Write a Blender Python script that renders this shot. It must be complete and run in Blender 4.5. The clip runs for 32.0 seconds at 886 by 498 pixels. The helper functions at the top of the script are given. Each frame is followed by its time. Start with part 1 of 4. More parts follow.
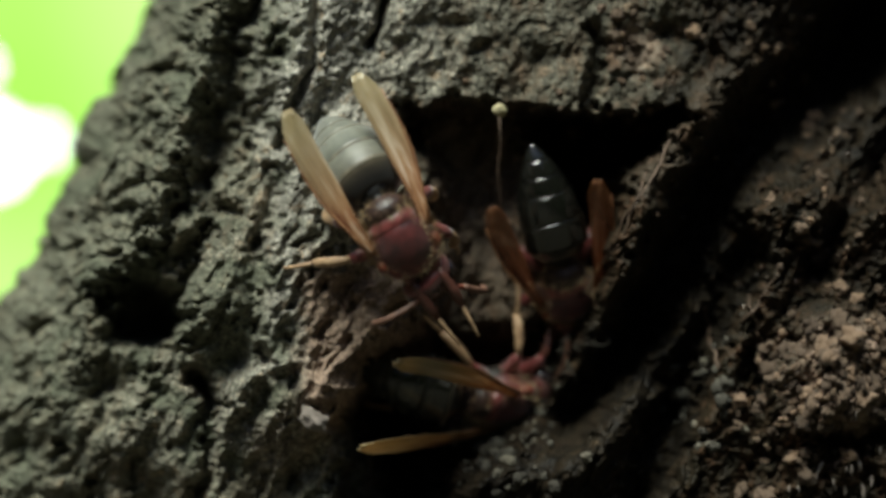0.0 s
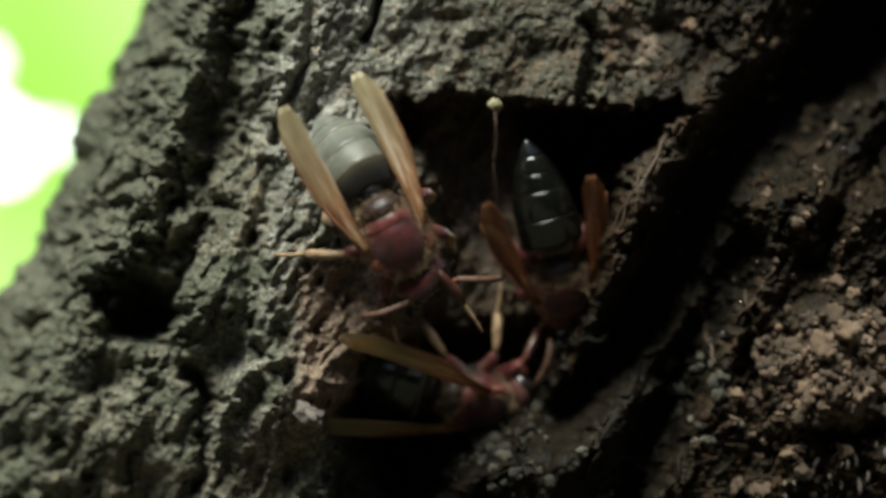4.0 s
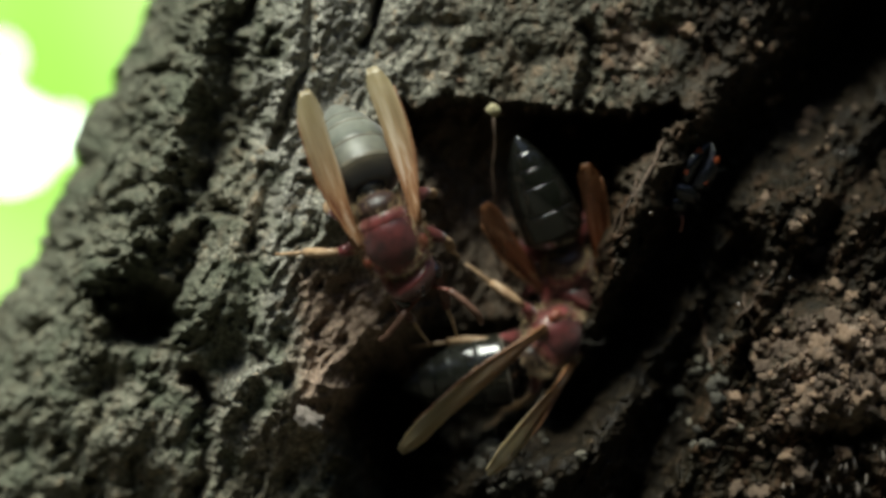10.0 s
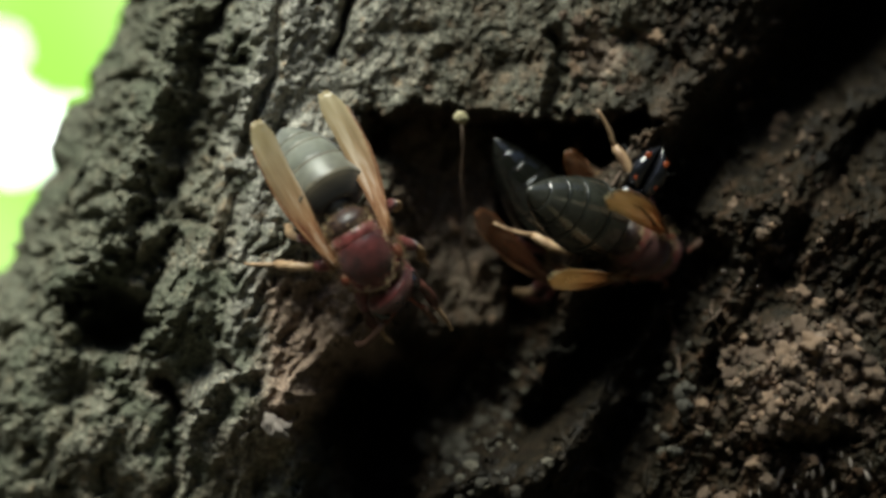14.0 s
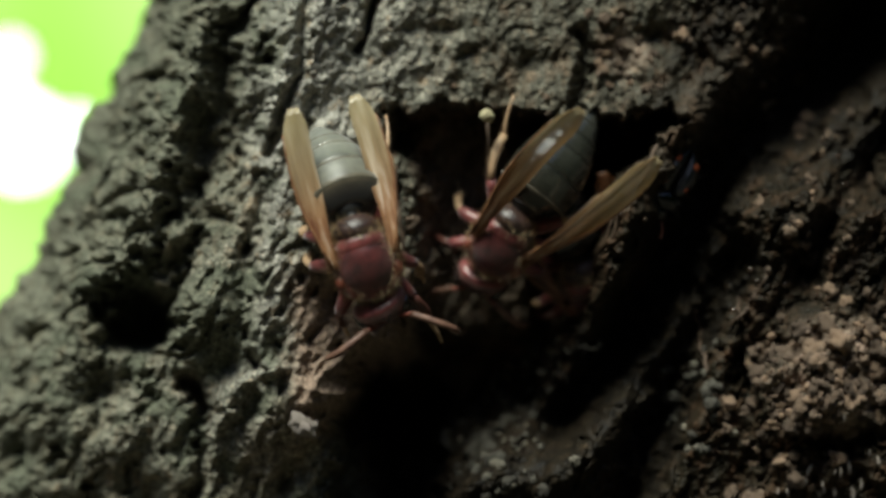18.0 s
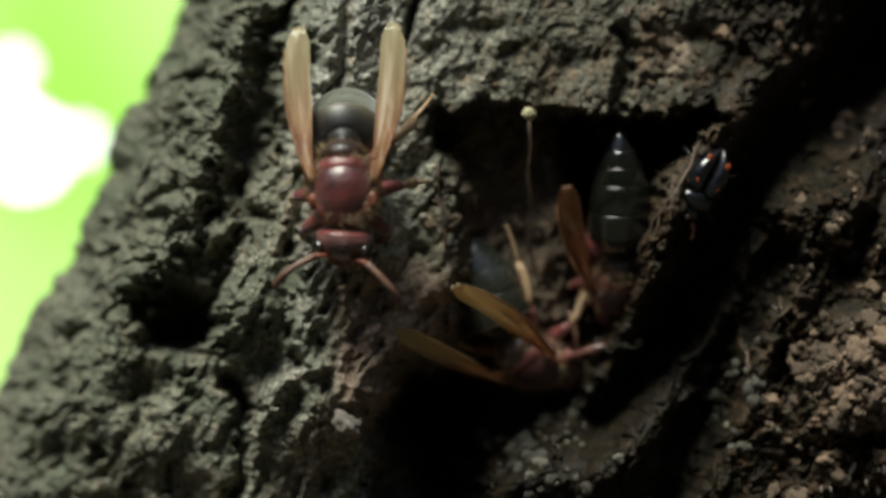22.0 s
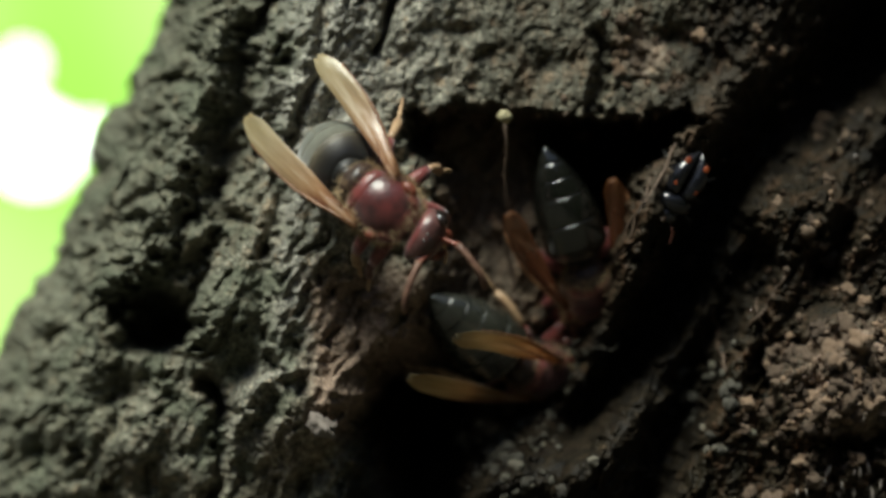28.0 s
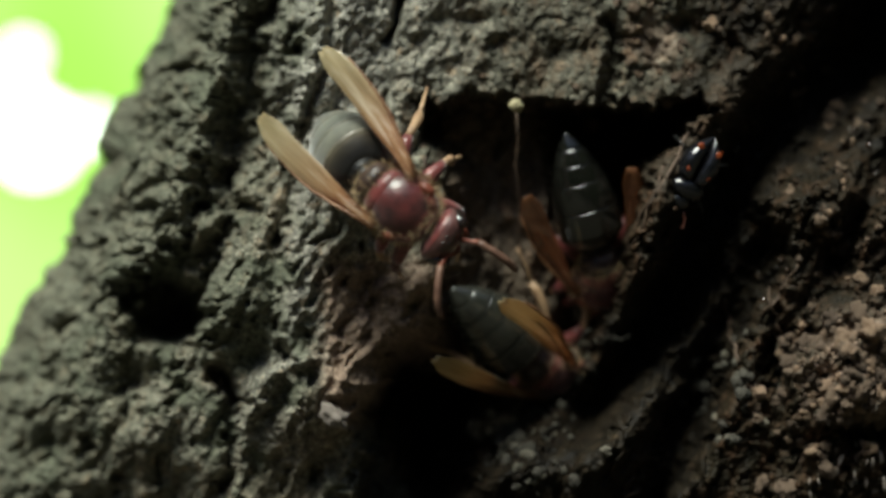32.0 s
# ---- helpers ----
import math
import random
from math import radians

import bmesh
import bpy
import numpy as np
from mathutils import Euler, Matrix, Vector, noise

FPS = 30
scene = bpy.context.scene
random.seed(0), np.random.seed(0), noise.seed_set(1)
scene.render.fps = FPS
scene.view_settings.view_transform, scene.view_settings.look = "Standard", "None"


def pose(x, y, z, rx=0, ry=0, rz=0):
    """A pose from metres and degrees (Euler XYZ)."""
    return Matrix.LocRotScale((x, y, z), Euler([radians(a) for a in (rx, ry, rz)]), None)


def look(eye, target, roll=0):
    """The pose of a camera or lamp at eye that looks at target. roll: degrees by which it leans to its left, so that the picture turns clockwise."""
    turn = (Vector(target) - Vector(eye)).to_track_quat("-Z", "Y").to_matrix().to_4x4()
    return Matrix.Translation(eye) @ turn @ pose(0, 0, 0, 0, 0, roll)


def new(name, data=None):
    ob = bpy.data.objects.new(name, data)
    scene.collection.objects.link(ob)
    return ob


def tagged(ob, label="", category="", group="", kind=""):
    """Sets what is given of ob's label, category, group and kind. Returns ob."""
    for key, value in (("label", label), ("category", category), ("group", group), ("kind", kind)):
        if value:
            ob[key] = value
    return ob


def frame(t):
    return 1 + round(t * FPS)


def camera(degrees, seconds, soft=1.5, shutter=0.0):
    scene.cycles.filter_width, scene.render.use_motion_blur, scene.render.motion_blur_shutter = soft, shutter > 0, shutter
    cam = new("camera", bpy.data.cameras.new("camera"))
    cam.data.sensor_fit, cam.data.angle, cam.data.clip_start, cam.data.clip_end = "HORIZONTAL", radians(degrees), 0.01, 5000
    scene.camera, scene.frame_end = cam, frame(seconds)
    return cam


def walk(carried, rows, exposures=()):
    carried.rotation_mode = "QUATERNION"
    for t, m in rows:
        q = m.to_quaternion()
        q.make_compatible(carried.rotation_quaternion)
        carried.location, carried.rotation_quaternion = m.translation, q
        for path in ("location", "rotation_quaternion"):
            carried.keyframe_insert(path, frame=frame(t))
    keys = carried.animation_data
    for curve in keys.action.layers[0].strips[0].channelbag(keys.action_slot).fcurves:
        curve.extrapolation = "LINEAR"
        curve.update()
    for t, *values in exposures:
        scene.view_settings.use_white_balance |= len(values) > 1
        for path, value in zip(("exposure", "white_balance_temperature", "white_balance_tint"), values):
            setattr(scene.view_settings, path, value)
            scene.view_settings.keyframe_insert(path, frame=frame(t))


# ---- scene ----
# A tree trunk seen from a hand's width away, with three hornets at a gnawed hollow and a small beetle.
# Plan units: 0.06 mm on the bark face, a to the right and b downwards from its upper left corner; depths in millimetres.
UNIT = 0.00006
MID_A, MID_B = 784.0, 441.0
STAND = 0.164                      # the camera's distance from the bark face

cam = camera(32.0, 32.0, soft=3.2, shutter=0.5)
cam.data.dof.use_dof, cam.data.dof.focus_distance, cam.data.dof.aperture_fstop = True, 0.157, 9.5


def eye(t, tilt, turn, lean, x, z, y):
    """A camera row: milliradians of tilt, turn and lean, millimetres of sway."""
    mr = 0.18 / math.pi
    return t, pose(x / 1000, -STAND + y / 1000, z / 1000, 90 + tilt * mr, 0, -turn * mr) @ pose(0, 0, 0, 0, 0, lean * mr)


walk(cam, [eye(*row) for row in (
(0, 2.6, 6.7, 0.4, -2.04, -0.29, 0.20), (0.5, 2.2, 7.5, 1.4, -1.94, -0.43, 0.68), (1, 0.8, 6.2, 0.5, -1.55, -0.41, 0.55),
    (1.5, 2.6, 4.9, 0.4, -1.25, -0.89, 0.43), (2, -1.0, 2.6, 0.1, -0.90, -0.41, 0.37), (2.5, 0.4, 2.5, 0.7, -0.99, -0.77, 0.63),
    (3, 0.2, 3.4, 0.6, -1.20, -0.72, 0.64), (3.5, -1.0, 0.3, -0.4, -0.65, -0.47, 0.34), (5.5, -1.1, 0.7, 0.1, -0.44, 0.03, 0.22),
    (6, 0.0, 0.0, -0.0, 0.00, 0.00, 0.00), (6.5, -7.1, -6.9, -1.9, 1.50, 1.31, -0.50), (7, -7.5, -6.0, -2.8, 1.59, 1.47, -0.57),
    (7.5, -5.1, -7.2, -2.6, 1.83, 1.11, -0.47), (8, -1.4, -2.6, -1.6, 0.96, 0.45, -0.12), (8.5, -2.3, -3.1, -2.4, 0.87, 0.58, -0.29),
    (9, -4.2, -8.2, -2.7, 1.53, 0.90, -0.47), (9.5, -1.7, -6.9, -3.2, 1.07, 0.47, -0.18), (10, -4.6, -7.2, -3.7, 0.81, 0.85, -0.48),
    (10.5, -1.2, -6.2, -2.8, 0.46, 0.19, -0.11), (11, -0.3, -2.9, -1.9, -0.13, -0.05, 0.11), (11.5, -3.7, -11.6, -3.7, 1.72, 0.60, -0.22),
    (12, -11.4, -15.1, -4.5, 2.80, 2.01, -0.47), (12.5, -6.6, -10.7, -4.1, 2.61, 1.36, -0.36), (13, -8.1, -8.1, -4.4, 2.86, 1.79, -0.56),
    (13.5, -6.1, -9.3, -3.3, 3.82, 1.64, -0.38), (14, -10.9, -11.0, -4.5, 4.86, 2.65, -0.68), (14.5, -7.3, -12.0, -5.3, 5.66, 2.24, -0.92),
    (16.5, -4.1, -7.3, -5.4, 3.71, 1.45, -0.30), (17, -8.6, -9.8, -6.9, 3.34, 2.18, -0.80), (17.5, -8.1, -14.3, -7.1, 3.37, 2.07, -0.77),
    (18, -6.6, -15.3, -6.5, 2.77, 1.78, -0.61), (18.5, -6.7, -15.7, -5.8, 2.09, 1.76, -0.47), (19, -2.5, -13.7, -5.8, 1.11, 1.01, -0.48),
    (19.5, -3.1, -12.9, -6.8, 0.50, 1.14, -0.63), (20, -7.1, -19.4, -8.6, 1.20, 1.87, -0.97), (20.5, -5.5, -20.4, -8.8, 0.81, 1.54, -1.05),
    (21, -1.5, -19.2, -5.9, -0.10, 0.74, -0.30), (21.5, 2.1, -15.1, -6.0, -1.41, 0.13, -0.26), (22, -0.7, -16.8, -7.8, -1.46, 0.65, -0.70),
    (22.5, -0.3, -17.0, -8.8, -1.51, 0.68, -0.97), (23, 1.6, -16.4, -8.4, -1.55, 0.45, -0.83), (23.5, 1.4, -12.9, -6.8, -1.99, 0.52, -0.66),
    (24, 0.4, -15.1, -6.4, -1.07, 0.76, -0.67), (24.5, -5.4, -19.3, -8.2, 0.70, 1.89, -1.04), (25, -5.5, -21.1, -9.1, 2.14, 2.10, -1.44),
    (25.5, -9.6, -20.9, -9.8, 2.87, 2.84, -1.45), (27.5, -6.3, -21.4, -8.8, 2.30, 2.00, -0.85), (28, -3.0, -23.4, -8.3, 2.21, 1.28, -0.73),
    (28.5, -7.1, -22.2, -8.8, 1.68, 1.74, -0.81), (29, -5.4, -19.5, -7.8, 1.07, 1.26, -0.40), (29.5, -5.7, -19.9, -10.1, 1.17, 1.19, -0.60),
    (30, -4.8, -22.9, -9.3, 1.72, 0.90, -0.60), (30.5, -6.5, -26.3, -10.4, 2.29, 1.08, -0.54), (31, -7.0, -23.1, -10.2, 1.48, 1.00, -0.57),
    (31.5, -5.2, -23.1, -9.0, 1.16, 0.61, -0.16), (32, -9.4, -23.9, -9.7, 1.04, 1.24, -0.41),
)])

# ---- light ----
scene.view_settings.exposure = 0.68
SUN_HIGH, SUN_ROUND = 61.7, 209.5
world = bpy.data.worlds.new("sky")
scene.world = world
world.use_nodes = True
wn = world.node_tree
sky = wn.nodes.new("ShaderNodeTexSky")
sky.sky_type, sky.sun_disc = "NISHITA", False
sky.sun_elevation, sky.sun_rotation = radians(SUN_HIGH), radians(SUN_ROUND)
wn.links.new(sky.outputs[0], wn.nodes["Background"].inputs[0])
wn.nodes["Background"].inputs[1].default_value = 0.045
sun = new("sun", bpy.data.lights.new("sun", "SUN"))
sun.data.energy, sun.data.angle, sun.data.color = 3.6, radians(28), (0.945, 0.99, 0.87)
sun.matrix_world = look((-0.65, -1.15, 2.45), (0, 0, 0))


# ---- materials ----
def material(name):
    m = bpy.data.materials.new(name)
    m.use_nodes = True
    return m, m.node_tree, m.node_tree.nodes["Principled BSDF"]


def node(tree, kind, **values):
    n = tree.nodes.new(kind)
    for key, value in values.items():
        n.inputs[key.replace("_", " ")].default_value = value
    return n


def ramp(tree, source, stops):
    n = tree.nodes.new("ShaderNodeValToRGB")
    while len(n.color_ramp.elements) < len(stops):
        n.color_ramp.elements.new(0.5)
    for e, (at, colour) in zip(n.color_ramp.elements, stops):
        e.position, e.color = at, (*colour, 1)
    tree.links.new(source, n.inputs[0])
    return n.outputs[0]


def grain(tree, scale, detail=6.0, rough=0.6, stretch=(1, 1, 1)):
    place = tree.nodes.new("ShaderNodeTexCoord")
    mapping = tree.nodes.new("ShaderNodeMapping")
    mapping.inputs["Scale"].default_value = stretch
    tree.links.new(place.outputs["Object"], mapping.inputs[0])
    n = node(tree, "ShaderNodeTexNoise", Scale=scale, Detail=detail, Roughness=rough)
    tree.links.new(mapping.outputs[0], n.inputs["Vector"])
    return n.outputs["Fac"]


def blend(tree, fac, one, two, how="MIX"):
    n = tree.nodes.new("ShaderNodeMix")
    n.data_type, n.blend_type = "RGBA", how
    for slot, value in (("Factor", fac), ("A", one), ("B", two)):
        where = [i for i in n.inputs if i.name == slot and i.type == ("VALUE" if slot == "Factor" else "RGBA")][0]
        if isinstance(value, (int, float)):
            where.default_value = value
        elif isinstance(value, tuple):
            where.default_value = (*value, 1)
        else:
            tree.links.new(value, where)
    return [o for o in n.outputs if o.type == "RGBA"][0]


def relief(tree, shader, height, strength, distance):
    n = node(tree, "ShaderNodeBump", Strength=strength, Distance=distance)
    tree.links.new(height, n.inputs["Height"])
    tree.links.new(n.outputs[0], shader.inputs["Normal"])


def plain(name, dark, light, scale, rough, bump=0.0, coat=0.0, sheen=0.0, per_piece=False):
    """A grained surface between two colours; scale in grains per metre."""
    m, tree, shader = material(name)
    fac = grain(tree, scale)
    colour = ramp(tree, fac, ((0.3, dark), (0.7, light)))
    if per_piece:
        info = tree.nodes.new("ShaderNodeObjectInfo")
        tone = ramp(tree, info.outputs["Random"], ((0.0, (0.35, 0.31, 0.27)), (0.6, (0.9, 0.85, 0.78)), (1.0, (1.7, 1.55, 1.35))))
        colour = blend(tree, 1.0, colour, tone, "MULTIPLY")
    tree.links.new(colour, shader.inputs["Base Color"])
    shader.inputs["Roughness"].default_value = rough
    shader.inputs["Coat Weight"].default_value = coat
    shader.inputs["Sheen Weight"].default_value = sheen
    if bump:
        relief(tree, shader, grain(tree, scale * 3), bump, 0.0002)
    return m


def bark_material():
    """Grey bark, greenish lichen, dark gnawed wood and a near-black that paints shade into the recesses, each where its
    mask on the mesh says.
    """
    m, tree, shader = material("bark")
    coarse, fine = grain(tree, 260), grain(tree, 1500, 8, 0.72)
    speck = grain(tree, 3200, 4, 0.65)
    patch = grain(tree, 620, 5, 0.62)
    streak = grain(tree, 500, 6, 0.65, (1.0, 1.0, 0.35))
    mask = {}
    for key in ("lichen", "raw", "dust", "sap_shade", "pale_bark"):
        a = tree.nodes.new("ShaderNodeAttribute")
        a.attribute_name = key
        mask[key] = a.outputs["Fac"]
    white, black = (1, 1, 1), (0, 0, 0)
    grey = ramp(tree, fine, ((0.34, (0.035, 0.035, 0.027)), (0.5, (0.14, 0.135, 0.105)), (0.67, (0.42, 0.4, 0.32))))
    brown = ramp(tree, fine, ((0.35, (0.06, 0.045, 0.03)), (0.68, (0.24, 0.185, 0.125))))
    colour = blend(tree, ramp(tree, streak, ((0.47, black), (0.66, (0.75, 0.75, 0.75)))), grey, brown)
    pale_bark = ramp(tree, fine, ((0.32, (0.09, 0.086, 0.075)), (0.5, (0.27, 0.26, 0.225)), (0.68, (0.6, 0.57, 0.5))))
    colour = blend(tree, mask["pale_bark"], colour, pale_bark)
    colour = blend(tree, ramp(tree, patch, ((0.58, black), (0.68, (0.75, 0.75, 0.75)))), colour, (0.36, 0.27, 0.18))
    colour = blend(tree, ramp(tree, patch, ((0.33, (0.8, 0.8, 0.8)), (0.43, black))), colour, (0.035, 0.036, 0.026))
    lichen = ramp(tree, fine, ((0.3, (0.02, 0.023, 0.017)), (0.7, (0.175, 0.182, 0.132))))
    colour = blend(tree, mask["lichen"], colour, lichen)
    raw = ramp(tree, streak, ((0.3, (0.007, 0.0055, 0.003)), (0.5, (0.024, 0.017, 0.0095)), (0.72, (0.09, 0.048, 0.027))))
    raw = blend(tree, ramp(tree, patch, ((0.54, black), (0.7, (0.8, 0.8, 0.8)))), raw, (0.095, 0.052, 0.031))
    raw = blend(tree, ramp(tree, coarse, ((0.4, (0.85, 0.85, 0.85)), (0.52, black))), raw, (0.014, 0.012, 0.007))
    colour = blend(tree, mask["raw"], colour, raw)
    dust = ramp(tree, fine, ((0.3, (0.09, 0.058, 0.042)), (0.7, (0.42, 0.305, 0.235))))
    colour = blend(tree, mask["dust"], colour, dust)
    # near-black sap stain that also puts the recesses' shade into the colour
    stain_shade = ramp(tree, patch, ((0.4, (0.005, 0.004, 0.003)), (0.6, (0.016, 0.012, 0.007)), (0.75, (0.06, 0.042, 0.024))))
    colour = blend(tree, mask["sap_shade"], colour, stain_shade)
    tone = ramp(tree, speck, ((0.3, (0.5, 0.5, 0.5)), (0.5, (0.95, 0.95, 0.95)), (0.72, (1.7, 1.65, 1.55))))
    colour = blend(tree, 0.85, colour, tone, "MULTIPLY")
    tree.links.new(colour, shader.inputs["Base Color"])
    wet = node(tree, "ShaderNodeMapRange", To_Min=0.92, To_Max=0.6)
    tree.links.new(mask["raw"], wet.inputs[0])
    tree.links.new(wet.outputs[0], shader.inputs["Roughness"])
    shader.inputs["Specular IOR Level"].default_value = 0.16
    relief(tree, shader, fine, 0.38, 0.00022)
    return m


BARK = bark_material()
CRUMB = plain("wood_crumbs", (0.05, 0.035, 0.026), (0.33, 0.24, 0.18), 1500, 0.85, 0.8, per_piece=True)
MOULD = plain("pale_mould", (0.04, 0.04, 0.034), (0.15, 0.145, 0.125), 1500, 0.9, 0.6, per_piece=True)
CHIP = plain("pale_chip", (0.16, 0.13, 0.11), (0.42, 0.36, 0.32), 900, 0.85, 0.6)
BEAD = plain("pale_bead", (0.3, 0.26, 0.14), (0.5, 0.45, 0.28), 900, 0.6, 0.3)
ROOT = plain("rootlet", (0.035, 0.022, 0.014), (0.12, 0.075, 0.048), 900, 0.7)
RED = plain("red_chitin", (0.07, 0.013, 0.012), (0.25, 0.05, 0.045), 900, 0.36, 0.35, 0.2, 0.3)
THORAX = plain("dark_red_chitin", (0.022, 0.005, 0.005), (0.17, 0.03, 0.028), 420, 0.34, 0.4, 0.25, 0.3)
HEAD = plain("purple_brown_chitin", (0.05, 0.022, 0.022), (0.17, 0.08, 0.072), 600, 0.28, 0.25, 0.4)
RUST = plain("rusty_chitin", (0.11, 0.028, 0.016), (0.26, 0.07, 0.04), 900, 0.4, 0.2)
BROWN = plain("brown_chitin", (0.06, 0.024, 0.018), (0.16, 0.06, 0.045), 800, 0.32, 0.2, 0.2)
BLACK = plain("black_chitin", (0.004, 0.004, 0.004), (0.014, 0.0135, 0.013), 800, 0.5, 0.2, 0.0)
RIM = plain("dull_rim", (0.009, 0.011, 0.009), (0.022, 0.024, 0.019), 900, 0.34)
BAND = plain("ochre_band", (0.06, 0.052, 0.034), (0.12, 0.1, 0.065), 900, 0.48, 0.0, 0.0, 0.3)
VEIN = plain("wing_vein", (0.12, 0.045, 0.02), (0.3, 0.15, 0.07), 900, 0.4)
DUSK = plain("dusky_chitin", (0.014, 0.008, 0.007), (0.06, 0.032, 0.026), 800, 0.4, 0.2)
TAN = plain("tan_leg", (0.24, 0.14, 0.08), (0.5, 0.34, 0.2), 900, 0.45)
FEELER = plain("feeler", (0.08, 0.035, 0.025), (0.22, 0.12, 0.08), 900, 0.5)
EYE = plain("eye", (0.008, 0.006, 0.006), (0.03, 0.02, 0.018), 900, 0.1, 0.0, 0.6)
FUZZ = plain("fuzz", (0.24, 0.16, 0.085), (0.58, 0.43, 0.25), 900, 0.8)
SHELL = plain("beetle_shell", (0.004, 0.004, 0.005), (0.012, 0.012, 0.014), 900, 0.14, 0.0, 0.3)
SAP = plain("wet_sap", (0.02, 0.012, 0.008), (0.06, 0.035, 0.02), 900, 0.06, 0.0, 1.0)
ORANGE = plain("orange_spot", (0.17, 0.027, 0.007), (0.26, 0.055, 0.013), 900, 0.4)


def abdomen_material(name, tone, rough, sheen, coat):
    """Black at the waist, an ochre hem, then dark olive that pales towards the tip as a painted sheen, with paler hems;
    along the abdomen's own axis.
    """
    m, tree, shader = material(name)
    place = tree.nodes.new("ShaderNodeTexCoord")
    split = tree.nodes.new("ShaderNodeSeparateXYZ")
    tree.links.new(place.outputs["Object"], split.inputs[0])
    along = node(tree, "ShaderNodeMapRange", From_Min=0.0, From_Max=-0.0138)
    tree.links.new(split.outputs["X"], along.inputs[0])
    hues = ((0.0, 0.005, 0.005, 0.005), (0.07, 0.007, 0.006, 0.006), (0.13, 0.034, 0.028, 0.02), (0.17, 0.12, 0.098, 0.064), (0.2, 0.085, 0.082, 0.064), (0.355, 0.13, 0.132, 0.108),
            (0.38, 0.22, 0.21, 0.17), (0.4, 0.09, 0.094, 0.076), (0.58, 0.17, 0.175, 0.148), (0.6, 0.24, 0.235, 0.2), (0.63, 0.13, 0.134, 0.112), (1.0, 0.2, 0.205, 0.18))
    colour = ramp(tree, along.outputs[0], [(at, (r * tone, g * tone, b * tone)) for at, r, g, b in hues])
    worn = ramp(tree, grain(tree, 900), ((0.3, (0.7, 0.7, 0.7)), (0.7, (1.15, 1.15, 1.1))))
    colour = blend(tree, 1.0, colour, worn, "MULTIPLY")
    tree.links.new(colour, shader.inputs["Base Color"])
    shader.inputs["Roughness"].default_value = rough
    shader.inputs["Sheen Weight"].default_value = sheen
    shader.inputs["Sheen Roughness"].default_value = 0.4
    shader.inputs["Coat Weight"].default_value = coat
    shader.inputs["Coat Roughness"].default_value = 0.12
    relief(tree, shader, grain(tree, 2500), 0.12, 0.0001)
    return m


def wing_material(name, tint, sheer_most):
    m, tree, shader = material(name)
    along = grain(tree, 420, 5, 0.6, (0.2, 2.4, 1))
    streak = ramp(tree, along, ((0.36, (0.2, 0.07, 0.042)), (0.5, (0.56, 0.31, 0.16)), (0.62, (0.95, 0.78, 0.64))))
    pale = ramp(tree, along, ((0.3, (0.58, 0.47, 0.25)), (0.7, (0.92, 0.8, 0.52))))
    place = tree.nodes.new("ShaderNodeTexCoord")
    split = tree.nodes.new("ShaderNodeSeparateXYZ")
    tree.links.new(place.outputs["Object"], split.inputs[0])
    out = node(tree, "ShaderNodeMapRange", From_Min=-0.005, From_Max=-0.015)
    tree.links.new(split.outputs["X"], out.inputs[0])
    colour = blend(tree, 1.0, blend(tree, out.outputs[0], streak, pale), tint, "MULTIPLY")
    tree.links.new(colour, shader.inputs["Base Color"])
    shader.inputs["Roughness"].default_value = 0.24
    shader.inputs["Coat Weight"].default_value = 0.5
    shader.inputs["Coat Roughness"].default_value = 0.15
    through_light = tree.nodes.new("ShaderNodeBsdfTranslucent")
    tree.links.new(blend(tree, 1.0, colour, (0.42, 0.25, 0.13), "MULTIPLY"), through_light.inputs[0])
    mix = tree.nodes.new("ShaderNodeMixShader")
    mix.inputs[0].default_value = 0.45
    tree.links.new(shader.outputs[0], mix.inputs[1])
    tree.links.new(through_light.outputs[0], mix.inputs[2])
    clear = tree.nodes.new("ShaderNodeBsdfTransparent")
    both = tree.nodes.new("ShaderNodeMixShader")
    sheer = node(tree, "ShaderNodeMapRange", To_Min=0.04, To_Max=sheer_most)
    tree.links.new(out.outputs[0], sheer.inputs[0])
    tree.links.new(sheer.outputs[0], both.inputs[0])
    tree.links.new(mix.outputs[0], both.inputs[1])
    tree.links.new(clear.outputs[0], both.inputs[2])
    tree.links.new(both.outputs[0], tree.nodes["Material Output"].inputs[0])
    relief(tree, shader, along, 0.4, 0.0002)
    return m


WING = wing_material("amber_wing", (1.0, 1.0, 1.0), 0.36)
# the amber wing again, tinted dark for the hollow's shade
SHADED_WING = wing_material("shaded_wing", (0.42, 0.23, 0.17), 0.55)
OLIVE = abdomen_material("olive_abdomen", 1.35, 0.34, 0.8, 0.12)
# glossier, darker copies of the olive; the hollow's shade is in their tone
GLOSS_SHADED = abdomen_material("shaded_olive_abdomen", 0.22, 0.16, 0.0, 0.6)
JET_SHADED = abdomen_material("shaded_black_green_abdomen", 0.055, 0.13, 0.0, 0.8)


